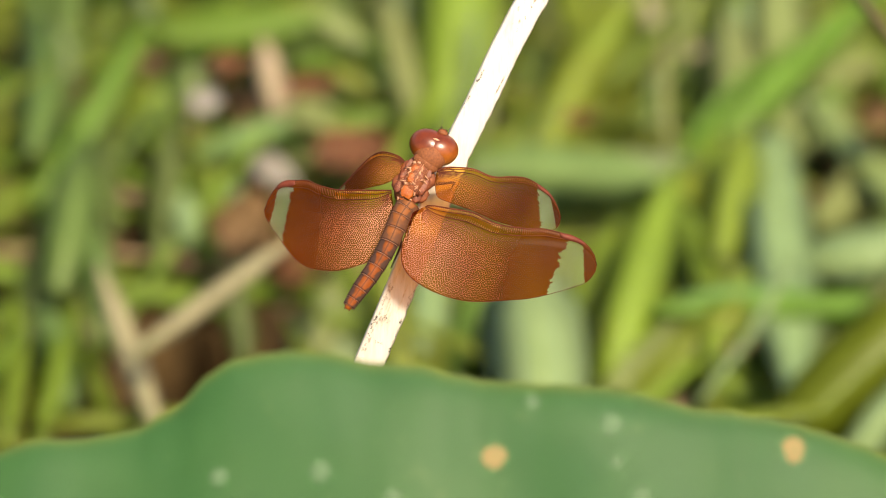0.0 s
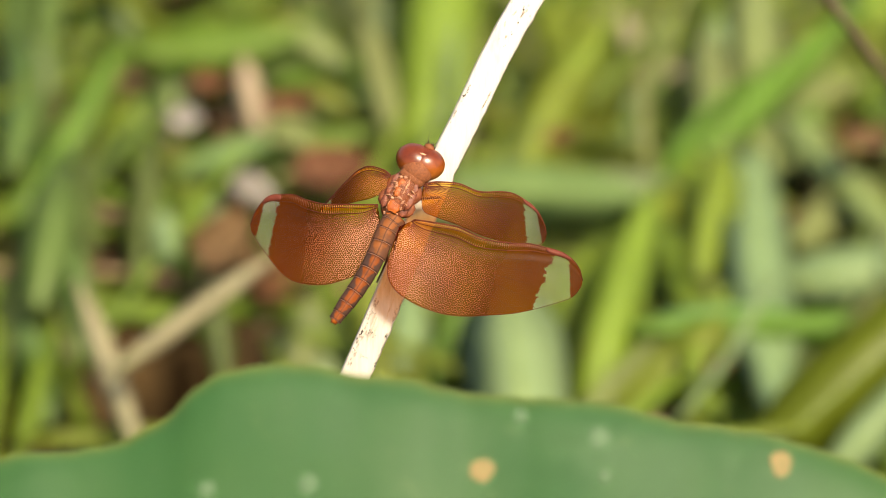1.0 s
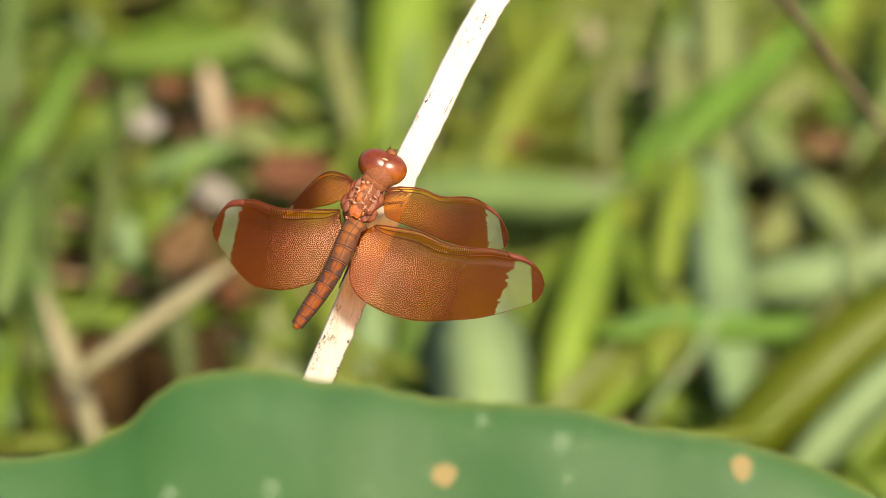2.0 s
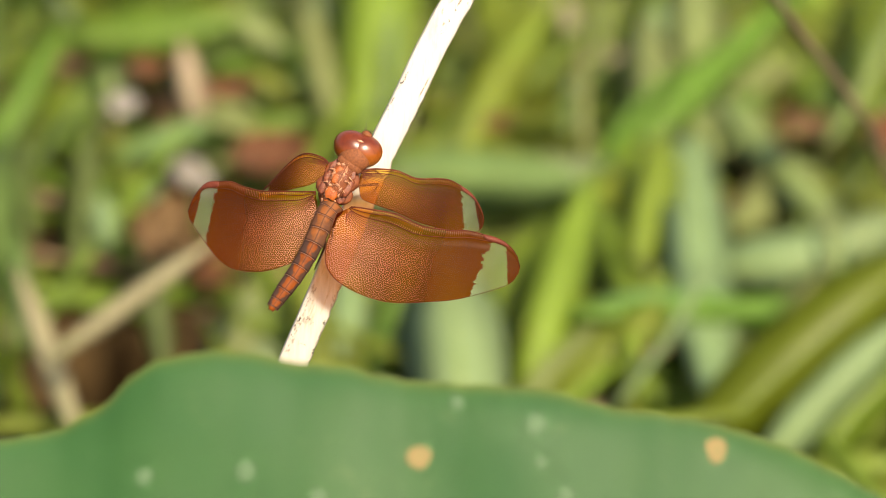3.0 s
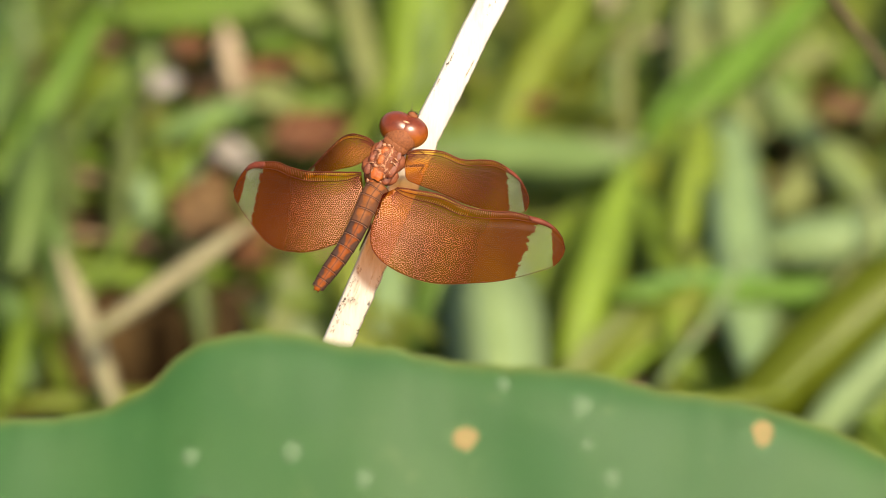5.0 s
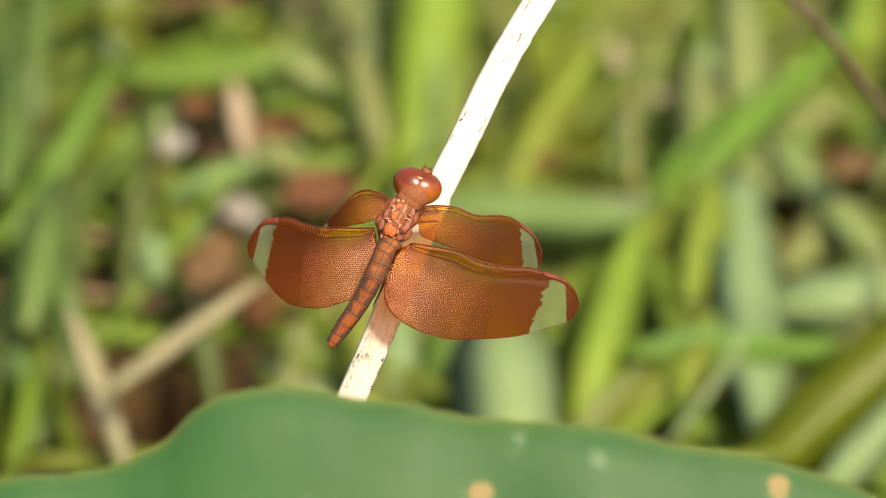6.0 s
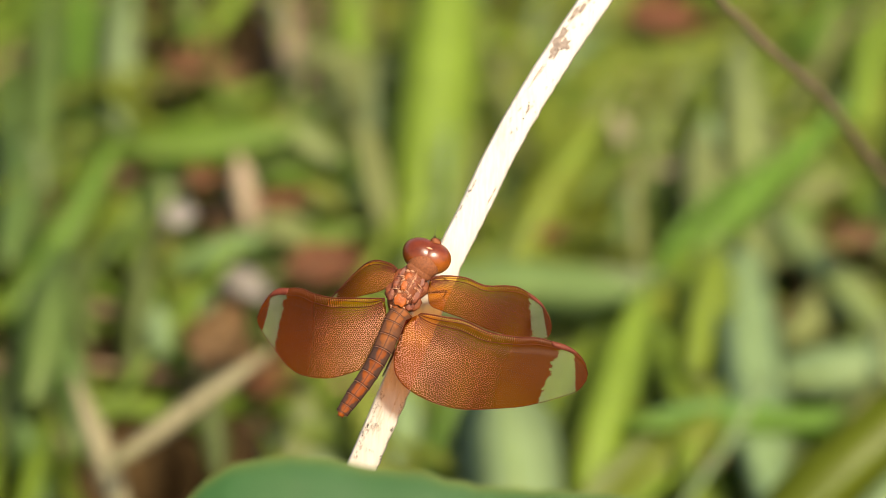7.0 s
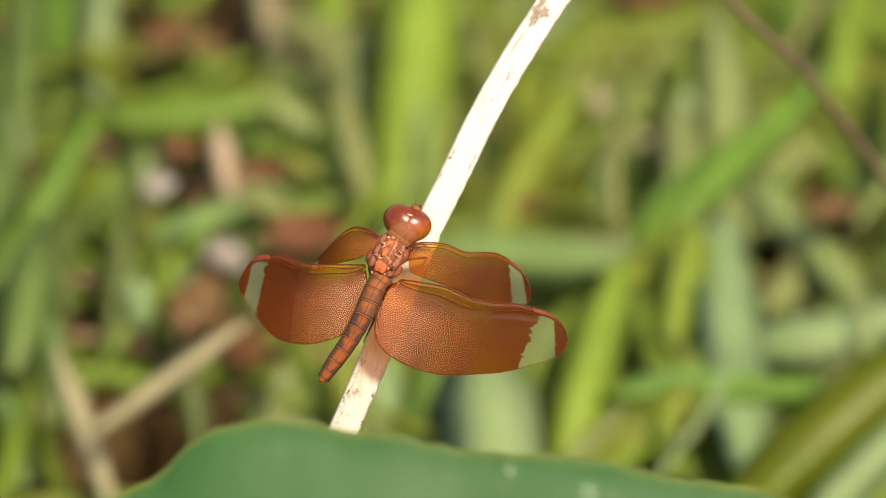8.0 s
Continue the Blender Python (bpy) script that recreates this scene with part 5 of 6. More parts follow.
def membrane(name, near, far, cover_most):
    """The wing's skin: maroon near the body, amber-rust further out, golden and thin behind the front edge, a glassy band before the tip."""
    m, nodes, links = material(name)
    mask, s, c, calc = patch_mask(nodes, links, near, far)
    blotch = noise_at(nodes, links, 420, 4.0)
    cloud = noise_at(nodes, links, 110, 3.0)
    # golden, thinner skin close to the front edge near the root
    gold = calc("MULTIPLY", calc("MAXIMUM", calc("SUBTRACT", 1.0, calc("MULTIPLY", s, 1.7)), 0.0), calc("MAXIMUM", calc("SUBTRACT", 1.0, calc("MULTIPLY", c, 2.4 if cover_most < 0.5 else 3.0)), 0.0))
    gold = calc("MINIMUM", calc("MULTIPLY", gold, 2.6), 1.0)
    outer = ramp(nodes, links, calc("ADD", s, calc("MULTIPLY", calc("SUBTRACT", cloud, 0.5), 0.35)), (0.28, (0, 0, 0)), (0.62, (1, 1, 1)))
    tint = mix(nodes, links, "MIX", outer, (0.95, 0.36, 0.012), (0.95, 0.35, 0.014))
    tint = mix(nodes, links, "MIX", gold, tint, (1.0, 0.70, 0.16))
    tint = mix(nodes, links, "MIX", mask, tint, (0.95, 0.97, 0.92))
    root_tone = mix(nodes, links, "MIX", blotch, (0.015, 0.0017, 0.0009), (0.036, 0.0043, 0.0016))
    outer_tone = mix(nodes, links, "MIX", blotch, (0.034, 0.0054, 0.0005), (0.068, 0.0140, 0.0010))
    skin = mix(nodes, links, "MIX", outer, root_tone, outer_tone)
    tip = calc("GREATER_THAN", s, 0.925)
    skin = mix(nodes, links, "MIX", calc("MULTIPLY", tip, 0.8), skin, (0.060, 0.012, 0.003))
    skin = mix(nodes, links, "MIX", gold, skin, (0.085, 0.036, 0.002))
    skin = mix(nodes, links, "MIX", mask, skin, (0.28, 0.30, 0.20))
    p = add(nodes, "BsdfPrincipled", Roughness=0.45)
    p.inputs["Specular IOR Level"].default_value = 0.08
    links.new(skin, p.inputs["Base Color"])
    bumped(nodes, links, blotch, 0.4, 0.0002, p.inputs["Normal"])
    glow = mix(nodes, links, "MIX", mask, mix(nodes, links, "MIX", outer, *(((0.36, 0.075, 0.008), (0.36, 0.085, 0.005)) if cover_most > 0.5 else ((0.20, 0.038, 0.005), (0.24, 0.050, 0.004)))), (0.30, 0.32, 0.22))
    tr = nodes.new("ShaderNodeBsdfTranslucent")
    links.new(glow, tr.inputs[0])
    body = add(nodes, "MixShader", Fac=0.35)
    links.new(p.outputs[0], body.inputs[1])
    links.new(tr.outputs[0], body.inputs[2])
    clear = nodes.new("ShaderNodeBsdfTransparent")
    links.new(tint, clear.inputs[0])
    # thicker towards the tip
    thick = calc("ADD", calc("MULTIPLY", calc("MAXIMUM", calc("SUBTRACT", s, 0.35), 0.0), 0.30), cover_most)
    cover = calc("SUBTRACT", calc("SUBTRACT", thick, calc("MULTIPLY", gold, 0.30)), calc("MULTIPLY", mask, calc("SUBTRACT", thick, 0.13)))
    mx = nodes.new("ShaderNodeMixShader")
    links.new(cover, mx.inputs[0])
    links.new(clear.outputs[0], mx.inputs[1])
    links.new(body.outputs[0], mx.inputs[2])
    out = nodes.new("ShaderNodeOutputMaterial")
    links.new(mx.outputs[0], out.inputs[0])
    return m


def vein_skin(name, near, far, tones):
    m, nodes, links = material(name)
    mask, s, c, calc = patch_mask(nodes, links, near, far)
    n = noise_at(nodes, links, 150, 3.0)
    # pale pinkish towards the root, the sun's sheen painted into the veins; ruddy and dark towards the tip and behind
    # the front edge
    shift = calc("ADD", s, calc("MULTIPLY", calc("SUBTRACT", n, 0.5), 0.30))
    tone = ramp(nodes, links, shift, (0.22, tones[0]), (0.42, tones[1]), (0.60, tones[2]), (0.93, (0.10, 0.020, 0.004)), (0.96, (0.04, 0.010, 0.003)))
    tone = mix(nodes, links, "MULTIPLY", 0.5, tone, ramp(nodes, links, n, (0.35, (0.40, 0.32, 0.26)), (0.60, (1, 1, 1))))
    tone = mix(nodes, links, "MULTIPLY", 0.85, tone, ramp(nodes, links, c, (0.20, (0.30, 0.20, 0.10)), (0.42, (1, 1, 1))))
    tone = mix(nodes, links, "MIX", mask, tone, (0.14, 0.17, 0.09))
    p = add(nodes, "BsdfPrincipled", Roughness=0.4)
    p.inputs["Specular IOR Level"].default_value = 0.25
    links.new(tone, p.inputs["Base Color"])
    out = nodes.new("ShaderNodeOutputMaterial")
    links.new(p.outputs[0], out.inputs[0])
    return m


costa_skin = solid("costa_skin", (0.035, 0.007, 0.003), (0.085, 0.018, 0.006), 900, 0.6, 0.0, 0.1)
comb_skin = solid("comb_skin", (0.24, 0.10, 0.025), (0.42, 0.20, 0.065), 900, 0.4)
ladder_skin = solid("ladder_skin", (0.11, 0.030, 0.010), (0.22, 0.070, 0.028), 900, 0.4)
stigma_skin = solid("stigma_skin", (0.045, 0.010, 0.006), (0.10, 0.024, 0.014), 700, 0.5, 0.0, 0.1)
rust = solid("rust", (0.060, 0.016, 0.006), (0.150, 0.040, 0.013), 900, 0.6, 0.0002, 0.2, detail=7.0)
plate_skin = solid("plate_skin", (0.15, 0.030, 0.004), (0.26, 0.060, 0.007), 800, 0.5, 0.0001, 0.2)
seam_skin = solid("seam_skin", (0.17, 0.065, 0.030), (0.38, 0.19, 0.105), 1400, 0.5)
cream_skin = solid("cream_skin", (0.16, 0.058, 0.026), (0.38, 0.185, 0.105), 2500, 0.5, 0.0001)
maroon = solid("maroon", (0.048, 0.010, 0.005), (0.135, 0.032, 0.011), 1500, 0.5, 0.0002, 0.25, detail=7.0)
fur_skin = solid("fur_skin", (0.080, 0.023, 0.008), (0.145, 0.046, 0.015), 2600, 0.7, 0.0002, 0.2, detail=8.0)


def eye_surface():
    """Compound eye: dark ruddy crown, tawny towards the nape, a fine grain."""
    m, nodes, links = material("eye_skin")
    c = nodes.new("ShaderNodeTexCoord")
    sep = nodes.new("ShaderNodeSeparateXYZ")
    links.new(c.outputs["Object"], sep.inputs[0])
    span = nodes.new("ShaderNodeMapRange")
    span.inputs["From Min"].default_value, span.inputs["From Max"].default_value = 0.0118, 0.0165
    links.new(sep.outputs[1], span.inputs["Value"])
    tone = ramp(nodes, links, span.outputs[0], (0.0, (0.23, 0.075, 0.014)), (0.45, (0.155, 0.036, 0.005)), (0.80, (0.085, 0.014, 0.003)))
    grain = noise_at(nodes, links, 900, 4.0)
    tone = mix(nodes, links, "MULTIPLY", 0.7, tone, ramp(nodes, links, grain, (0.35, (0.6, 0.55, 0.55)), (0.6, (1, 1, 1))))
    p = add(nodes, "BsdfPrincipled", Roughness=0.30)
    p.inputs["Specular IOR Level"].default_value = 0.30
    links.new(tone, p.inputs["Base Color"])
    bumped(nodes, links, grain, 0.25, 0.00015, p.inputs["Normal"])
    out = nodes.new("ShaderNodeOutputMaterial")
    links.new(p.outputs[0], out.inputs[0])
    return m


eye_skin = eye_surface()
leg_skin = solid("leg_skin", (0.016, 0.008, 0.006), (0.05, 0.018, 0.010), 800, 0.4)


def segment_skin(name, dark, light, flank_tone):
    m, nodes, links = material(name)
    uv = nodes.new("ShaderNodeUVMap")
    sep = nodes.new("ShaderNodeSeparateXYZ")
    links.new(uv.outputs[0], sep.inputs[0])
    n = noise_at(nodes, links, 700, 5.0)
    blotch = noise_at(nodes, links, 330, 3.0)
    base = mix(nodes, links, "MIX", n, dark, light)
    base = mix(nodes, links, "MULTIPLY", 0.8, base, ramp(nodes, links, blotch, (0.38, (0.55, 0.56, 0.58)), (0.56, (1, 1, 1))))
    # u: 0 on the ridge, 1 under the belly; dark flanks and a dark hind rim with a pale hair line
    reach = nodes.new("ShaderNodeMath")
    reach.operation = "MULTIPLY_ADD"
    links.new(sep.outputs[1], reach.inputs[0])
    reach.inputs[1].default_value = 0.13
    sway = nodes.new("ShaderNodeMath")
    sway.operation = "MULTIPLY_ADD"
    links.new(blotch, sway.inputs[0])
    sway.inputs[1].default_value = -0.5
    links.new(sep.outputs[0], sway.inputs[2])
    shift = nodes.new("ShaderNodeMath")
    links.new(sway.outputs[0], shift.inputs[0])
    shift.inputs[1].default_value = 0.25
    links.new(shift.outputs[0], reach.inputs[2])
    flank = ramp(nodes, links, reach.outputs[0], (0.20, (0, 0, 0)), (0.27, (0.88, 0.88, 0.88)))
    base = mix(nodes, links, "MIX", flank, base, flank_tone)
    ridge = ramp(nodes, links, sep.outputs[0], (0.010, (0.22, 0.18, 0.16)), (0.03, (1, 1, 1)))
    base = mix(nodes, links, "MULTIPLY", 0.6, base, ridge)
    front = ramp(nodes, links, sep.outputs[1], (0.02, (0.45, 0.40, 0.40)), (0.22, (1, 1, 1)), (0.84, (1, 1, 1)), (0.94, (0.42, 0.38, 0.38)))
    base = mix(nodes, links, "MULTIPLY", 1.0, base, front)
    rim = ramp(nodes, links, sep.outputs[1], (0.955, (0, 0, 0)), (0.975, (1, 1, 1)))
    base = mix(nodes, links, "MIX", rim, base, (0.16, 0.085, 0.060))
    p = add(nodes, "BsdfPrincipled", Roughness=0.55)
    p.inputs["Specular IOR Level"].default_value = 0.08
    links.new(base, p.inputs["Base Color"])
    bumped(nodes, links, n, 0.4, 0.0001, p.inputs["Normal"])
    out = nodes.new("ShaderNodeOutputMaterial")
    links.new(p.outputs[0], out.inputs[0])
    return m


MM = 0.001
# vein colours from the root outwards: pinkish with painted sheen on the hind wings, tawny on the fore wings
HIND_VEINS = ((0.66, 0.315, 0.185), (0.38, 0.135, 0.058), (0.110, 0.024, 0.006))
FORE_VEINS = ((0.36, 0.135, 0.040), (0.21, 0.060, 0.014), (0.085, 0.018, 0.005))
dragonfly = new("dragonfly")
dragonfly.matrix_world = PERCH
tagged(dragonfly, "rust-red dragonfly with brown clear-tipped wings perched on a stalk", "dragonfly")


def wing(name, lead, trail, near, far, label, seed):
    """lead and trail: keys (s, x, y, z) of the front and rear edge, in mm of the perch."""
    def at(s, c, lift=0.0):
        a, b = glide(lead, s), glide(trail, s)
        span = (b - a).length
        p = a.lerp(b, c)
        # pleats along the front edge, a shallow camber behind
        z = 0.35 * math.sin(c * math.pi) * min(1, span / 8) + 0.16 * math.sin(c * 30) * max(0, 1 - c * 3.0)
        return (p + Vector((0, 0, z + lift))) * MM

    skin = membrane(name + "_skin", near, far, 0.62 if name == "hind_wing" else 0.45)
    bm = bmesh.new()
    uv = bm.loops.layers.uv.new("UVMap")
    coords = {}
    ns, nc = 90, 36
    grid = []
    for i in range(ns + 1):
        row = []
        for j in range(nc + 1):
            v = bm.verts.new(at(i / ns, j / nc))
            coords[v] = (i / ns, j / nc)
            row.append(v)
        grid.append(row)
    for a, b in zip(grid, grid[1:]):
        for j in range(nc):
            fc = bm.faces.new((a[j], b[j], b[j + 1], a[j + 1]))
            for lp in fc.loops:
                lp[uv].uv = coords[lp.vert]
    root = part(name, bm, skin, dragonfly, label)

    # the net of small cells
    rnd = random.Random(seed)
    span = sum((glide(lead, k / 40) - glide(lead, (k + 1) / 40)).length for k in range(40))
    pitch = 0.40 if name == "hind_wing" else 0.37
    bm = bmesh.new()
    uv = bm.loops.layers.uv.new("UVMap")
    dx, dy = pitch, pitch * 0.866
    spots = {}

    def spot(key, u, v):
        if key not in spots:
            u += rnd.uniform(-0.17, 0.17) * (pitch / 0.5)
            v += rnd.uniform(-0.17, 0.17) * (pitch / 0.5)
            s = u / span
            if not 0.01 < s < 0.995:
                spots[key] = None
            else:
                chord = (glide(lead, s) - glide(trail, s)).length
                c = v / max(chord, 0.01)
                spots[key] = (s, c) if 0.13 < c < 0.995 else None
        return spots[key]

    for r in range(-1, 70):
        for q in range(-1, int(span / dx) + 2):
            cx = (q + 0.5 * (r % 2)) * dx
            cy = r * dy
            # corners of the cell: top and the two upper sides
            k = pitch / math.sqrt(3)
            ring = [(cx + k * math.sin(a), cy + k * math.cos(a)) for a in (radians(60 * e) for e in range(6))]
            keys = [(round(x / dx * 2), round(y / (k / 2))) for x, y in ring]
            for e in (0, 1, 2):
                a, b = spot(keys[e], *ring[e]), spot(keys[e + 1], *ring[e + 1])
                if not a or not b:
                    continue
                pa, pb = at(*a, 0.05), at(*b, 0.05)
                way = pb - pa
                if way.length < 1e-6:
                    continue
                # stout near the body, hair-thin towards the tip
                stout = 0.0190 - 0.007 * min(1.0, max(0.0, (a[0] - 0.15) / 0.55))
                if a[0] > min(near):
                    stout = 0.012
                side = way.cross(Vector((0, 0, 1))).normalized() * (stout * rnd.uniform(0.7, 1.4) * MM)
                top = Vector((0, 0, 0.05 * MM))
                vs = [bm.verts.new(p) for p in (pa - side, pa + top, pa + side, pb + side, pb + top, pb - side)]
                for f3 in ((0, 1, 4, 5), (1, 2, 3, 4)):
                    fc = bm.faces.new([vs[n] for n in f3])
                    for lp in fc.loops:
                        lp[uv].uv = a
    part("vein_net", bm, vein_skin(name + "_veins", near, far, HIND_VEINS if name == "hind_wing" else FORE_VEINS), root, "fine net of wing veins")

    # strong veins along the front edge and fanning through the wing
    def line(nm, pairs, r0, r1, mat):
        bm = bmesh.new()
        pts = [at(s, c, 0.04) for s, c in pairs]
        tube(bm, pts, [(r0 + (r1 - r0) * i / (len(pts) - 1)) * MM for i in range(len(pts))], 5)
        part(nm, bm, mat, root)

    steps = [k / 46 for k in range(47)]
    line("costa", [(s, 0.0) for s in steps], 0.16, 0.09, costa_skin)
    line("rear_margin", [(s, 1.0) for s in steps], 0.05, 0.05, costa_skin)
    line("subcosta", [(0.46 * s, 0.075 * (1 - s * 0.8)) for s in steps], 0.09, 0.05, costa_skin)
    line("radius", [(0.95 * s, 0.135 - 0.05 * s) for s in steps], 0.11, 0.06, costa_skin)
    for c0, s1, c1 in ((0.16, 0.92, 0.24), (0.18, 0.90, 0.42), (0.20, 0.86, 0.60), (0.22, 0.80, 0.80), (0.25, 0.70, 0.97), (0.28, 0.55, 0.99), (0.31, 0.36, 0.99), (0.34, 0.20, 0.99)):
        s1 = min(s1, min(near) - 0.02)
        line("long_vein", [(0.02 + (s1 - 0.02) * s, c0 + (c1 - c0) * s ** 1.7) for s in steps[::2]], 0.060, 0.026, costa_skin)
    count = int(span / 0.40)
    for first, last, deep, thick, mat, words in ((0.02, 0.45, 1.0, 0.040, comb_skin, "pale comb of cross veins"), (0.45, 0.82, 0.75, 0.024, ladder_skin, "rusty comb of cross veins")):
        bm = bmesh.new()
        for k in range(count):
            s = k / count
            if first <= s < last:
                tube(bm, [at(s, 0.01, 0.06), at(s + 0.003, (0.135 - 0.05 * s) * deep, 0.06)], thick * MM, 4)
        part("vein_comb", bm, mat, root, words)
    # stigma: a thickened bar on the front edge
    bm = bmesh.new()
    rings = []
    for k in range(9):
        s = 0.80 + 0.13 * k / 8
        w = 0.10 * math.sin(math.pi * (0.08 + 0.84 * k / 8)) ** 0.4
        rings.append([at(s, 0.0, 0.16), at(s, w, 0.14), at(s, w, -0.05), at(s, 0.0, -0.05)])
    loft(bm, rings)
    part("stigma", bm, stigma_skin, root, "pinkish bar on the wing's front edge")


wing("hind_wing", ((0.00, -5.07, 4.88, 1.50), (0.05, -3.64, 4.79, 1.50), (0.12, -1.72, 4.50, 1.40), (0.27, 2.68, 3.74, 1.20), (0.42, 6.71, 1.92, 1.00), (0.60, 11.80, 1.15, 0.60), (0.70, 14.61, 1.12, 0.37), (0.80, 17.58, 0.48, 0.00), (0.90, 20.87, -0.58, -0.60), (0.97, 23.21, -2.79, -1.20), (1.00, 23.90, -5.11, -1.50)),
     ((0.00, -7.48, 3.74, 1.00), (0.05, -9.31, -2.01, 0.50), (0.12, -8.83, -5.95, 0.30), (0.27, -4.71, -9.32, 0.00), (0.42, 1.54, -11.25, -0.30), (0.60, 9.23, -11.06, -0.60), (0.70, 12.88, -10.67, -0.79), (0.80, 16.46, -9.82, -1.00), (0.90, 20.51, -8.57, -1.20), (0.97, 22.55, -7.61, -1.40), (1.00, 23.71, -5.98, -1.50)),
     (0.855, 0.765), (0.915, 0.945), "broad brown hind wing, fully spread, with clear band", 3)
wing("hind_wing", ((0.00, -11.13, 7.39, 0.50), (0.05, -12.40, 7.40, -0.10), (0.12, -13.84, 7.40, -0.50), (0.27, -16.96, 7.42, -1.60), (0.42, -20.18, 7.44, -2.75), (0.60, -23.63, 8.24, -4.25), (0.70, -25.64, 9.03, -5.21), (0.80, -27.91, 9.06, -6.25), (0.90, -30.41, 8.69, -7.30), (0.97, -32.51, 6.16, -8.15), (1.00, -33.41, 3.82, -8.50)),
     ((0.00, -10.75, 4.70, 0.50), (0.05, -11.14, 0.86, 0.00), (0.12, -12.69, -3.27, -0.40), (0.27, -16.75, -5.39, -1.50), (0.42, -20.85, -6.38, -2.75), (0.60, -25.19, -5.91, -4.25), (0.70, -27.17, -4.85, -5.21), (0.80, -28.78, -3.31, -6.25), (0.90, -30.70, -0.88, -7.30), (0.97, -32.22, 1.07, -8.15), (1.00, -33.22, 2.84, -8.50)),
     (0.81, 0.88), (0.915, 0.985), "brown hind wing drooping away, with clear band", 4)
wing("fore_wing", ((0.00, -3.46, 10.87, -0.50), (0.05, -2.31, 11.25, -0.60), (0.12, -0.87, 11.45, -0.80), (0.27, 2.70, 11.18, -1.40), (0.42, 5.98, 9.94, -2.20), (0.60, 9.77, 9.96, -3.20), (0.70, 11.70, 9.77, -3.86), (0.80, 13.68, 8.83, -4.60), (0.90, 15.94, 7.10, -5.40), (0.97, 17.42, 4.48, -6.00), (1.00, 17.82, 2.82, -6.20)),
     ((0.00, -3.75, 9.24, -0.80), (0.05, -3.47, 6.64, -1.00), (0.12, -1.83, 5.68, -1.20), (0.27, 2.51, 4.15, -1.80), (0.42, 6.38, 2.51, -2.60), (0.60, 10.75, 1.26, -3.60), (0.70, 12.79, 0.79, -4.28), (0.80, 14.66, 0.68, -5.00), (0.90, 16.24, 0.88, -5.60), (0.97, 17.23, 1.36, -6.00), (1.00, 17.73, 2.24, -6.30)),
     (0.8, 0.79), (0.9, 0.96), "brown fore wing partly under the hind wing", 5)
wing("fore_wing", ((0.00, -9.03, 12.39, -0.25), (0.05, -9.61, 12.98, -0.40), (0.12, -10.48, 13.47, -0.75), (0.27, -12.72, 13.99, -2.00), (0.42, -14.60, 13.37, -3.75), (0.60, -16.72, 11.59, -6.50), (0.70, -17.83, 10.51, -8.21), (0.80, -18.98, 9.33, -10.00), (0.90, -20.23, 8.18, -11.75), (0.97, -20.97, 7.41, -13.00), (1.00, -21.49, 6.83, -13.50)),
     ((0.00, -9.71, 10.19, -0.40), (0.05, -10.10, 9.71, -0.50), (0.12, -10.97, 9.14, -0.75), (0.27, -12.91, 8.39, -1.80), (0.42, -14.69, 8.04, -3.50), (0.60, -16.91, 7.50, -6.25), (0.70, -18.19, 7.13, -7.95), (0.80, -19.46, 6.77, -9.75), (0.90, -20.61, 6.40, -11.50), (0.97, -21.15, 6.22, -12.75), (1.00, -21.48, 6.43, -13.40)),
     (0.85, 0.82), (0.93, 0.96), "brown fore wing swept forward and down", 6)

# body axis in the perch's plane: tailwards and across
AX, LAT = Vector((-0.469, -0.883, 0.10)).normalized(), Vector((0.883, -0.469, 0))
DEEP = AX.cross(LAT).normalized()
if DEEP.z < 0:
    DEEP = -DEEP


def blob(centre, radii, axes, wob=0.0, freq=1.0, rows=14, cols=20, shape=None):
    """A closed rounded form about its own axes, with a little unevenness."""
    bm = bmesh.new()
    rings = []
    for i in range(rows + 1):
        th = math.pi * (0.02 + 0.96 * i / rows)
        ring = []
        for j in range(cols):
            ph = 2 * math.pi * j / cols
            d = Vector((math.cos(th), math.sin(th) * math.cos(ph), math.sin(th) * math.sin(ph)))
            k = 1 + wob * noise.noise(d * freq + Vector(centre))
            if shape:
                k *= shape(d)
            ring.append((Vector(centre) + (axes[0] * d.x * radii[0] + axes[1] * d.y * radii[1] + axes[2] * d.z * radii[2]) * k) * MM)
        rings.append(ring)
    loft(bm, rings)
    return bm


BODY = (AX, LAT, DEEP)
# thorax with its plates and pale seams
thorax = part("thorax", blob((-7.3, 9.2, -1.6), (4.9, 2.85, 3.4), BODY, 0.05, 2.2, 24, 32), rust, dragonfly, "lumpy rust-brown thorax with pale seams")


def on_back(a, l, d=0.0):
    """A place on the thorax's back: a mm tailwards, l mm across."""
    l *= 0.79
    q = 1 - (a / 4.9) ** 2 - (l / 2.9) ** 2
    return Vector((-7.3, 9.2, -1.6)) + AX * a + LAT * l + DEEP * (3.4 * math.sqrt(max(q, 0.02)) + d)


# the bright shields down the middle of the back
for a, l, ra, rl, rd in ((2.35, -0.05, 1.25, 1.15, 0.42), (0.2, -0.6, 0.85, 0.8, 0.36), (-1.4, -0.85, 0.75, 0.7, 0.34), (3.75, 0.35, 0.5, 1.2, 0.3)):
    part("back_plate", blob(on_back(a, l, -0.06), (ra, rl * 0.95, rd * 0.5), BODY, 0.3, 3.0, 14, 20, shape=lambda d: 0.92 + 0.10 * abs(d.x * d.y) * 4), plate_skin, thorax, "orange-red shield on the back")
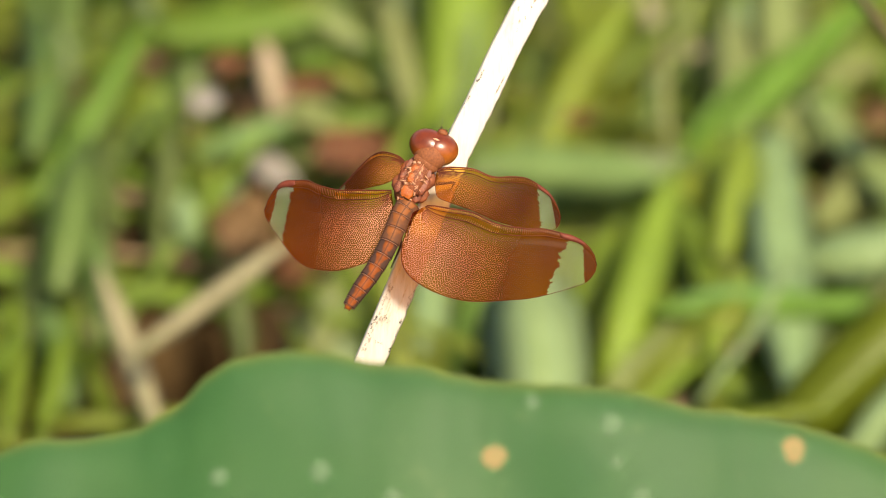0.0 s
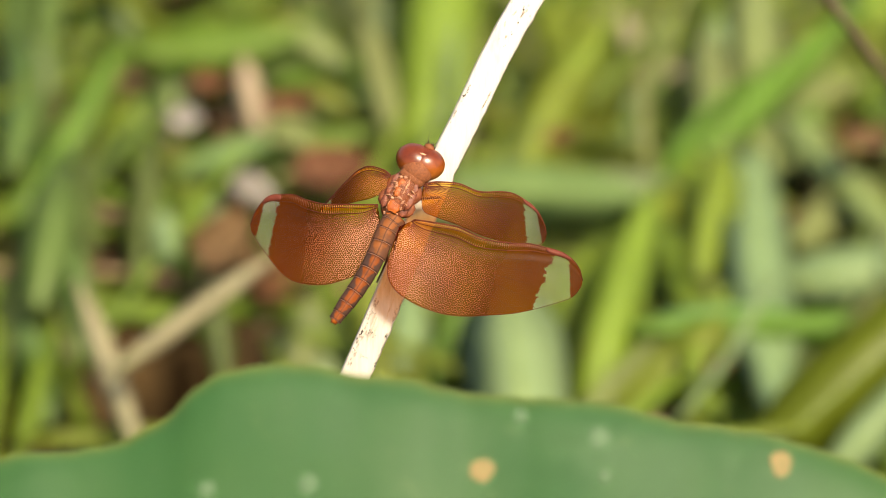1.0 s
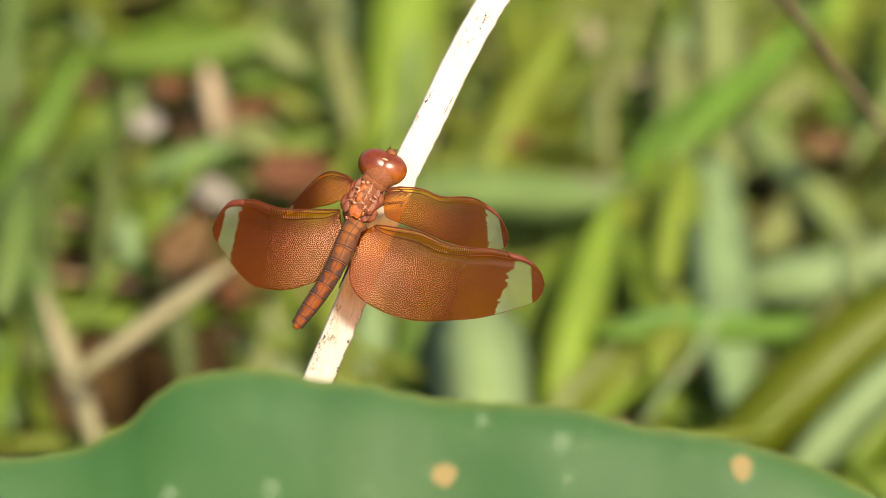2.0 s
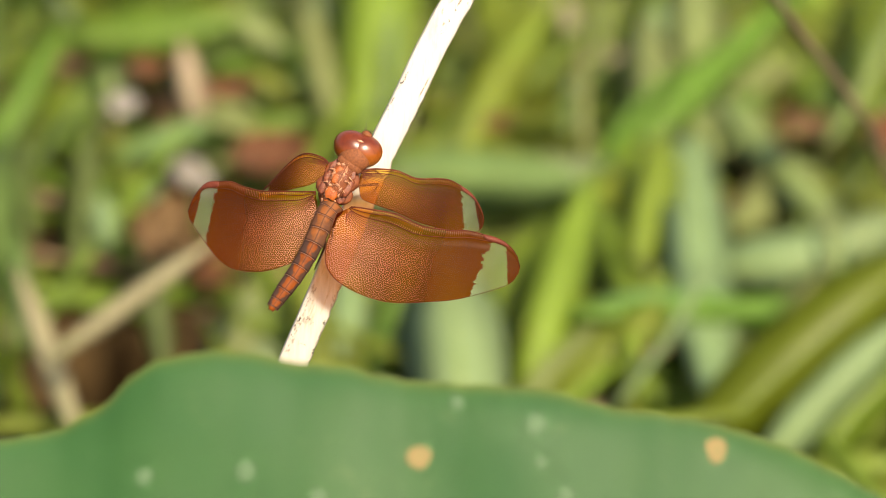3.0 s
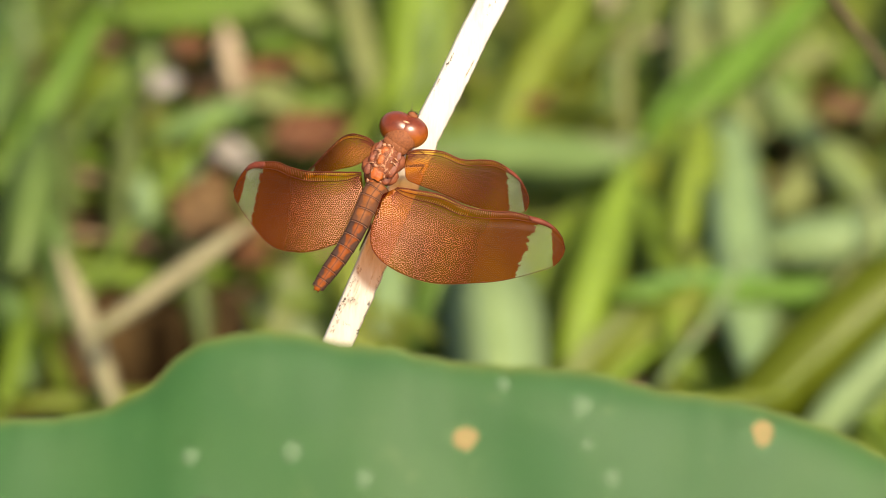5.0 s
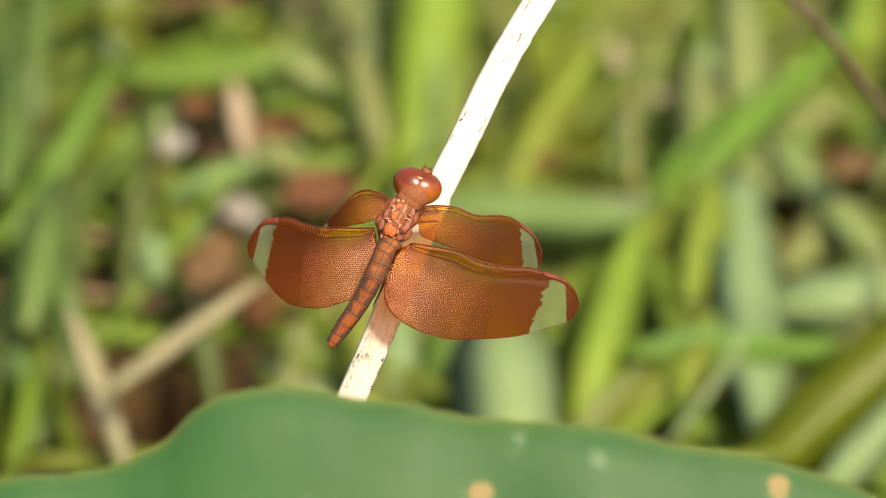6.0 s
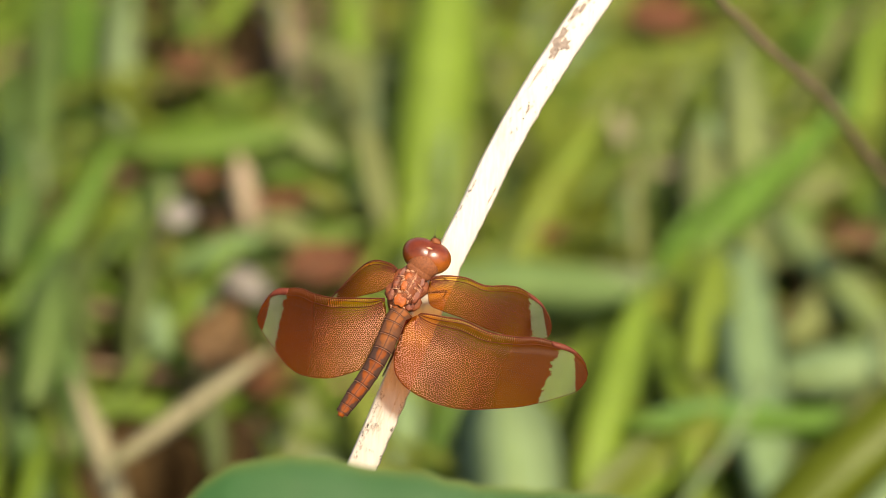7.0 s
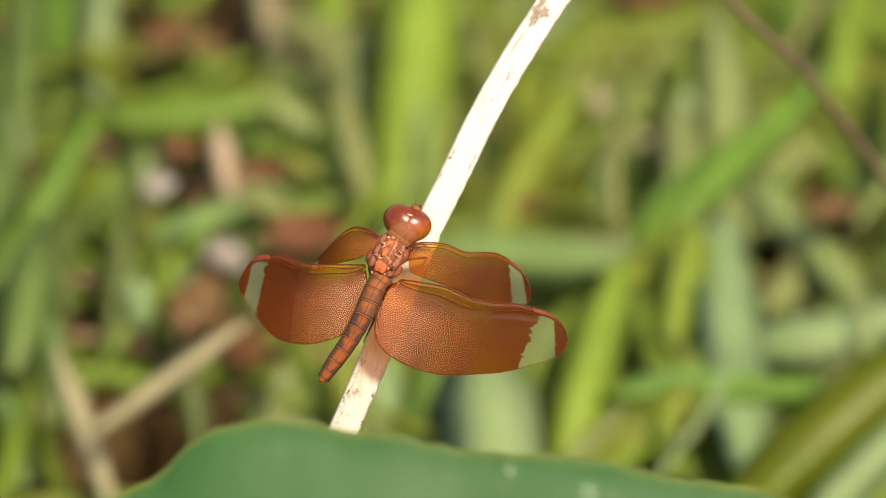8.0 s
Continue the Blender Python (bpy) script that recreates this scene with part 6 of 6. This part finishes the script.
# darker lobes at both sides, over the wings' muscles
for a, l, ra, rl, rd in ((0.5, 2.35, 1.55, 0.85, 0.75), (2.5, 2.2, 0.9, 0.75, 0.6), (-1.5, 2.0, 1.0, 0.75, 0.5), (2.15, -2.1, 1.15, 0.8, 0.6), (0.3, -2.4, 0.95, 0.7, 0.6), (-1.7, -2.4, 0.9, 0.65, 0.5), (1.2, 1.1, 0.7, 0.5, 0.35), (1.1, -1.5, 0.7, 0.45, 0.35), (-0.6, 0.7, 0.7, 0.6, 0.35)):
    part("side_lobe", blob(on_back(a, l, -0.12), (ra * 1.15, rl, rd * 0.34), BODY, 0.35, 3.4, 14, 18), maroon, thorax)
# the downy collar behind the head
part("collar", blob(on_back(-3.35, 0.45, -0.75), (1.55, 2.35, 1.35), BODY, 0.08, 3.0, 16, 22), fur_skin, thorax, "downy brown collar")
# ragged cream plates where the pieces of the back meet
rnd = random.Random(14)
for a, l, ra, rl in ((0.55, -2.85, 0.40, 0.24), (-1.05, 0.45, 0.36, 0.22), (-2.7, -0.75, 0.20, 0.42), (-2.4, -1.75, 0.22, 0.34), (4.15, -1.05, 0.26, 0.40), (1.3, 1.25, 0.42, 0.17), (2.3, 1.5, 0.40, 0.17), (1.5, -1.1, 0.20, 0.42), (0.9, 0.25, 0.17, 0.46), (3.45, 1.3, 0.24, 0.36), (4.3, 2.1, 0.22, 0.30), (-1.95, 0.5, 0.42, 0.18), (-0.6, -1.65, 0.44, 0.17), (-1.1, -1.8, 0.20, 0.30), (3.3, -1.2, 0.36, 0.16), (2.4, -1.3, 0.46, 0.15), (-0.3, 1.5, 0.20, 0.28), (4.35, 0.3, 0.14, 0.50)):
    spin = rnd.uniform(-0.5, 0.5)
    own = (AX * math.cos(spin) + LAT * math.sin(spin), LAT * math.cos(spin) - AX * math.sin(spin), DEEP)
    part("cream_plate", blob(on_back(a, l, 0.12), (ra, rl * 0.8, 0.14), own, 0.8, 2.6, 8, 14), cream_skin, thorax)
for pairs in (((-3.0, -1.7), (-2.0, -1.3), (-0.6, -1.5), (0.4, -1.6), (1.4, -1.3), (2.6, -1.3), (3.6, -0.9)), ((-2.9, 0.2), (-1.9, 0.3), (-0.8, 0.4), (0.5, 0.5), (1.3, 1.1), (2.5, 1.25), (3.6, 1.1)), ((1.3, -1.2), (1.05, -0.2), (1.2, 0.9)), ((-0.6, -1.5), (-0.6, -0.6), (-0.8, 0.3)), ((3.6, -1.2), (3.4, 0.0), (3.6, 1.2)), ((-0.9, 1.2), (-0.4, 2.0), (0.9, 2.7)), ((1.4, 1.4), (1.7, 2.1), (2.4, 2.6)), ((1.2, -1.7), (0.9, -2.3), (1.2, -3.0)), ((-0.9, -1.8), (-1.0, -2.4), (-0.6, -2.9)), ((3.2, -1.3), (3.3, -1.9), (3.8, -2.2))):
    bm = bmesh.new()
    fine = [(p[0] + (q[0] - p[0]) * k / 5, p[1] + (q[1] - p[1]) * k / 5) for p, q in zip(pairs, pairs[1:]) for k in range(5)] + [pairs[-1]]
    wander = [(a + 0.30 * noise.noise(Vector((a * 1.9, l * 1.9, 1))), l + 0.30 * noise.noise(Vector((a * 1.9, l * 1.9, 9)))) for a, l in fine]
    tube(bm, [on_back(a, l, 0.10 + 0.12 * noise.noise(Vector((a * 2, l * 2, 5)))) * MM for a, l in wander], [max(0.02, 0.040 + 0.06 * noise.noise(Vector((a * 3, l * 3, 2)))) * MM for a, l in wander], 6)
    part("seam", bm, seam_skin, thorax)

# the wings' lumpy roots at the thorax's sides
for a, l, d, ra, rl, rd in ((-0.9, 2.7, -1.3, 1.7, 1.2, 0.8), (1.7, 2.7, -1.5, 1.6, 1.3, 0.7), (-1.1, -2.6, -1.3, 1.5, 1.1, 0.8), (1.6, -2.6, -1.2, 1.6, 1.2, 0.8)):
    part("wing_root", blob(on_back(a, l, d), (ra, rl, rd), BODY, 0.16, 3.0, 14, 18), rust, thorax)
for a, l, e in ((-1.2, 1.7, 3.2), (-0.4, 1.9, 3.4), (1.3, 1.9, 3.4), (-1.3, -1.7, -3.1), (1.2, -1.8, -3.2)):
    bm = bmesh.new()
    p, q = on_back(a, l, 0.3), on_back(a + 0.4, e, 0.4)
    tube(bm, [p * MM, (p.lerp(q, 0.5) + DEEP * 0.35) * MM, q * MM], [0.08 * MM, 0.11 * MM, 0.06 * MM], 6)
    part("wing_hinge", bm, seam_skin, thorax)

# head
HEAD = Vector((-4.1, 14.7, -2.0))
HLAT = Vector((0.95, -0.31, 0.0))
HAX = Vector((-0.31, -0.95, 0.12)).normalized()
head = part("head", blob(HEAD + HAX * 1.55 + DEEP * 0.95, (2.55, 2.75, 2.15), (HAX, HLAT, DEEP), 0.05, 3.0, 22, 28), fur_skin, dragonfly, "brown downy head wrapped by large red eyes")
for side in (-1, 1):
    # each eye: a large dome, meeting the other over the crown
    tilt = (HAX + HLAT * 0.20 * side).normalized()
    across = (HLAT - HAX * 0.20 * side).normalized()
    part("eye", blob(HEAD + HLAT * (0.70 * side) - HAX * 0.05, (2.95, 3.62, 2.85), (tilt, across, DEEP), 0.0, 1.0, 26, 36), eye_skin, head, "glossy dark red compound eye")
part("crown", blob(HEAD - AX * 2.95 + DEEP * 0.7 + LAT * 0.2, (0.75, 0.95, 0.8), BODY, 0.1, 4.0, 10, 14), fur_skin, head)
# triangle between the eyes, its sun glint put into the cream colour
part("eye_seam", blob(HEAD - HAX * 1.25 + DEEP * 2.52, (0.20, 0.65, 0.16), (HAX, HLAT, DEEP), 0.25, 2.0, 10, 14), cream_skin, head, "pinkish triangle between the eyes with its glint painted pale")
part("neck", blob(HEAD + AX * 2.9 - DEEP * 0.3, (1.6, 2.1, 1.8), BODY, 0.15, 3.0), fur_skin, head)
for l0, l1, up in ((-0.3, -1.1, 1.0), (0.6, 0.9, 0.5)):
    bm = bmesh.new()
    a = HEAD - AX * 3.4 + LAT * l0 + DEEP * 0.9
    tube(bm, [a * MM, (a - AX * 0.9 * up + LAT * (l1 - l0) * 0.5 + DEEP * 0.3) * MM, (a - AX * 2.0 * up + LAT * (l1 - l0)) * MM], [0.06 * MM, 0.035 * MM, 0.015 * MM], 5)
    part("antenna", bm, leg_skin, head)
rnd = random.Random(8)
bm = bmesh.new()
for k in range(60):
    a = HEAD - AX * rnd.uniform(2.9, 3.5) + LAT * rnd.uniform(-0.7, 1.1) + DEEP * rnd.uniform(0.6, 1.3)
    tube(bm, [a * MM, (a - AX * rnd.uniform(0.3, 0.8) + LAT * rnd.uniform(-0.35, 0.35) + DEEP * rnd.uniform(0, 0.4)) * MM], [0.022 * MM, 0.008 * MM], 3)
part("fur", bm, leg_skin, head)
bm = bmesh.new()
for k in range(420):
    q = on_back(rnd.uniform(-4.6, 3.2), rnd.uniform(-2.9, 2.9), 0.1)
    tube(bm, [q * MM, (q + DEEP * rnd.uniform(0.2, 0.6) + AX * rnd.uniform(-0.4, 0.4) + LAT * rnd.uniform(-0.4, 0.4)) * MM], [0.018 * MM, 0.007 * MM], 3)
part("fur", bm, seam_skin, thorax)

# abdomen: ten segments
SPINE = ((0.00, -8.08, 5.29, -0.40), (0.15, -9.50, 3.17, 0.40), (0.30, -10.63, 0.29, 1.20), (0.50, -12.23, -3.15, 2.20), (0.70, -14.30, -6.67, 3.30), (0.85, -16.27, -9.52, 4.20), (1.00, -18.14, -12.35, 5.00))
GIRTH = ((0.0, 2.15), (0.15, 1.85), (0.3, 1.78), (0.5, 1.66), (0.7, 1.58), (0.85, 1.44), (1.0, 1.05))
bm = bmesh.new()
tube(bm, [glide(SPINE, k / 20) * MM for k in range(20)], [glide(GIRTH, k / 20) * 0.7 * MM for k in range(20)], 14)
abdomen = part("abdomen", bm, rust, dragonfly, "slender ringed abdomen, rust with dark flanks")
ring_skin = segment_skin("ring_skin", (0.090, 0.029, 0.009), (0.150, 0.048, 0.013), (0.055, 0.024, 0.014))
rear_skin = segment_skin("rear_skin", (0.085, 0.018, 0.004), (0.155, 0.037, 0.005), (0.026, 0.017, 0.014))
BREAKS = (0.0, 0.07, 0.155, 0.265, 0.40, 0.525, 0.635, 0.74, 0.84, 0.925, 0.985)
for s0, s1 in zip(BREAKS, BREAKS[1:]):
    bm = bmesh.new()
    uv = bm.loops.layers.uv.new("UVMap")
    rings, marks = [], []
    for k in range(9):
        v = k / 8
        s = s0 + (s1 - s0 + 0.006) * v
        p, q = glide(SPINE, s), glide(SPINE, s + 0.01)
        way = (q - p).normalized()
        side = way.cross(Vector((0, 0, 1))).normalized()
        up = side.cross(way)
        if up.z < 0:
            up = -up
        r = glide(GIRTH, s) * (1 - 0.05 * (1 - v) + 0.035 * math.exp(-((v - 0.93) / 0.05) ** 2))
        ring = []
        for j in range(24):
            a = 2 * math.pi * j / 24
            keel = 1 + 0.04 * max(0, math.cos(a)) ** 8
            ring.append((p + side * (math.sin(a) * r) + up * (math.cos(a) * r * 0.82 * keel)) * MM)
        rings.append(ring)
    made = loft(bm, rings)
    spots = {v: (min(j, 24 - j) / 12, k / 8) for k, ring in enumerate(made) for j, v in enumerate(ring)}
    for fc in bm.faces:
        for lp in fc.loops:
            lp[uv].uv = spots[lp.vert]
    part("segment", bm, ring_skin if s0 < 0.39 else rear_skin, abdomen, "rust-orange body ring with dark flanks")
bm = blob(glide(SPINE, 0.985), (0.75, 0.72, 0.6), BODY, 0.05, 2.0, 8, 12)
part("tail_tip", bm, plate_skin, abdomen)
for k in (-1, 1):
    bm = bmesh.new()
    p = glide(SPINE, 0.985)
    tube(bm, [(p + LAT * 0.35 * k) * MM, (p + AX * 0.5 + LAT * 0.42 * k) * MM, (p + AX * 0.9 + LAT * 0.36 * k) * MM], [0.16 * MM, 0.14 * MM, 0.04 * MM], 6)
    part("clasper", bm, rust, abdomen)

# legs: root on the thorax, knee, foot on the stalk
for root, knee, foot in (((-9.0, 5.5, -2.2), (-9.55, -2.1, -0.6), (-11.4, -5.9, -9.6)), ((-7.5, 6.0, -3.5), (-8.0, 2.0, -5.5), (-8.6, -1.5, -9.6)), ((-8.5, 9.5, -3.8), (-8.5, 8.0, -7.5), (-5.0, 7.0, -9.6)), ((-5.0, 8.5, -3.8), (-0.5, 9.0, -6.5), (-1.0, 8.0, -9.6)), ((-7.0, 12.0, -3.5), (-5.0, 13.0, -7.5), (-2.0, 12.8, -9.6)), ((-4.5, 11.0, -3.5), (-1.5, 11.5, -6.5), (0.2, 10.5, -9.6))):
    bm = bmesh.new()
    r, k, t = Vector(root), Vector(knee), Vector(foot)
    tube(bm, [r * MM, r.lerp(k, 0.5) * MM, k * MM, k.lerp(t, 0.55) * MM, t * MM], [0.34 * MM, 0.28 * MM, 0.22 * MM, 0.16 * MM, 0.12 * MM], 7)
    for n in range(5):
        q = k.lerp(t, 0.15 + 0.16 * n)
        tube(bm, [q * MM, (q + LAT * (0.5 if n % 2 else -0.5) + DEEP * 0.25) * MM], [0.04 * MM, 0.012 * MM], 3)
    part("leg", bm, leg_skin, dragonfly, "thin dark bristly leg gripping the stalk")



def motions():
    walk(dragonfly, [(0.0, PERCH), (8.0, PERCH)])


motions()
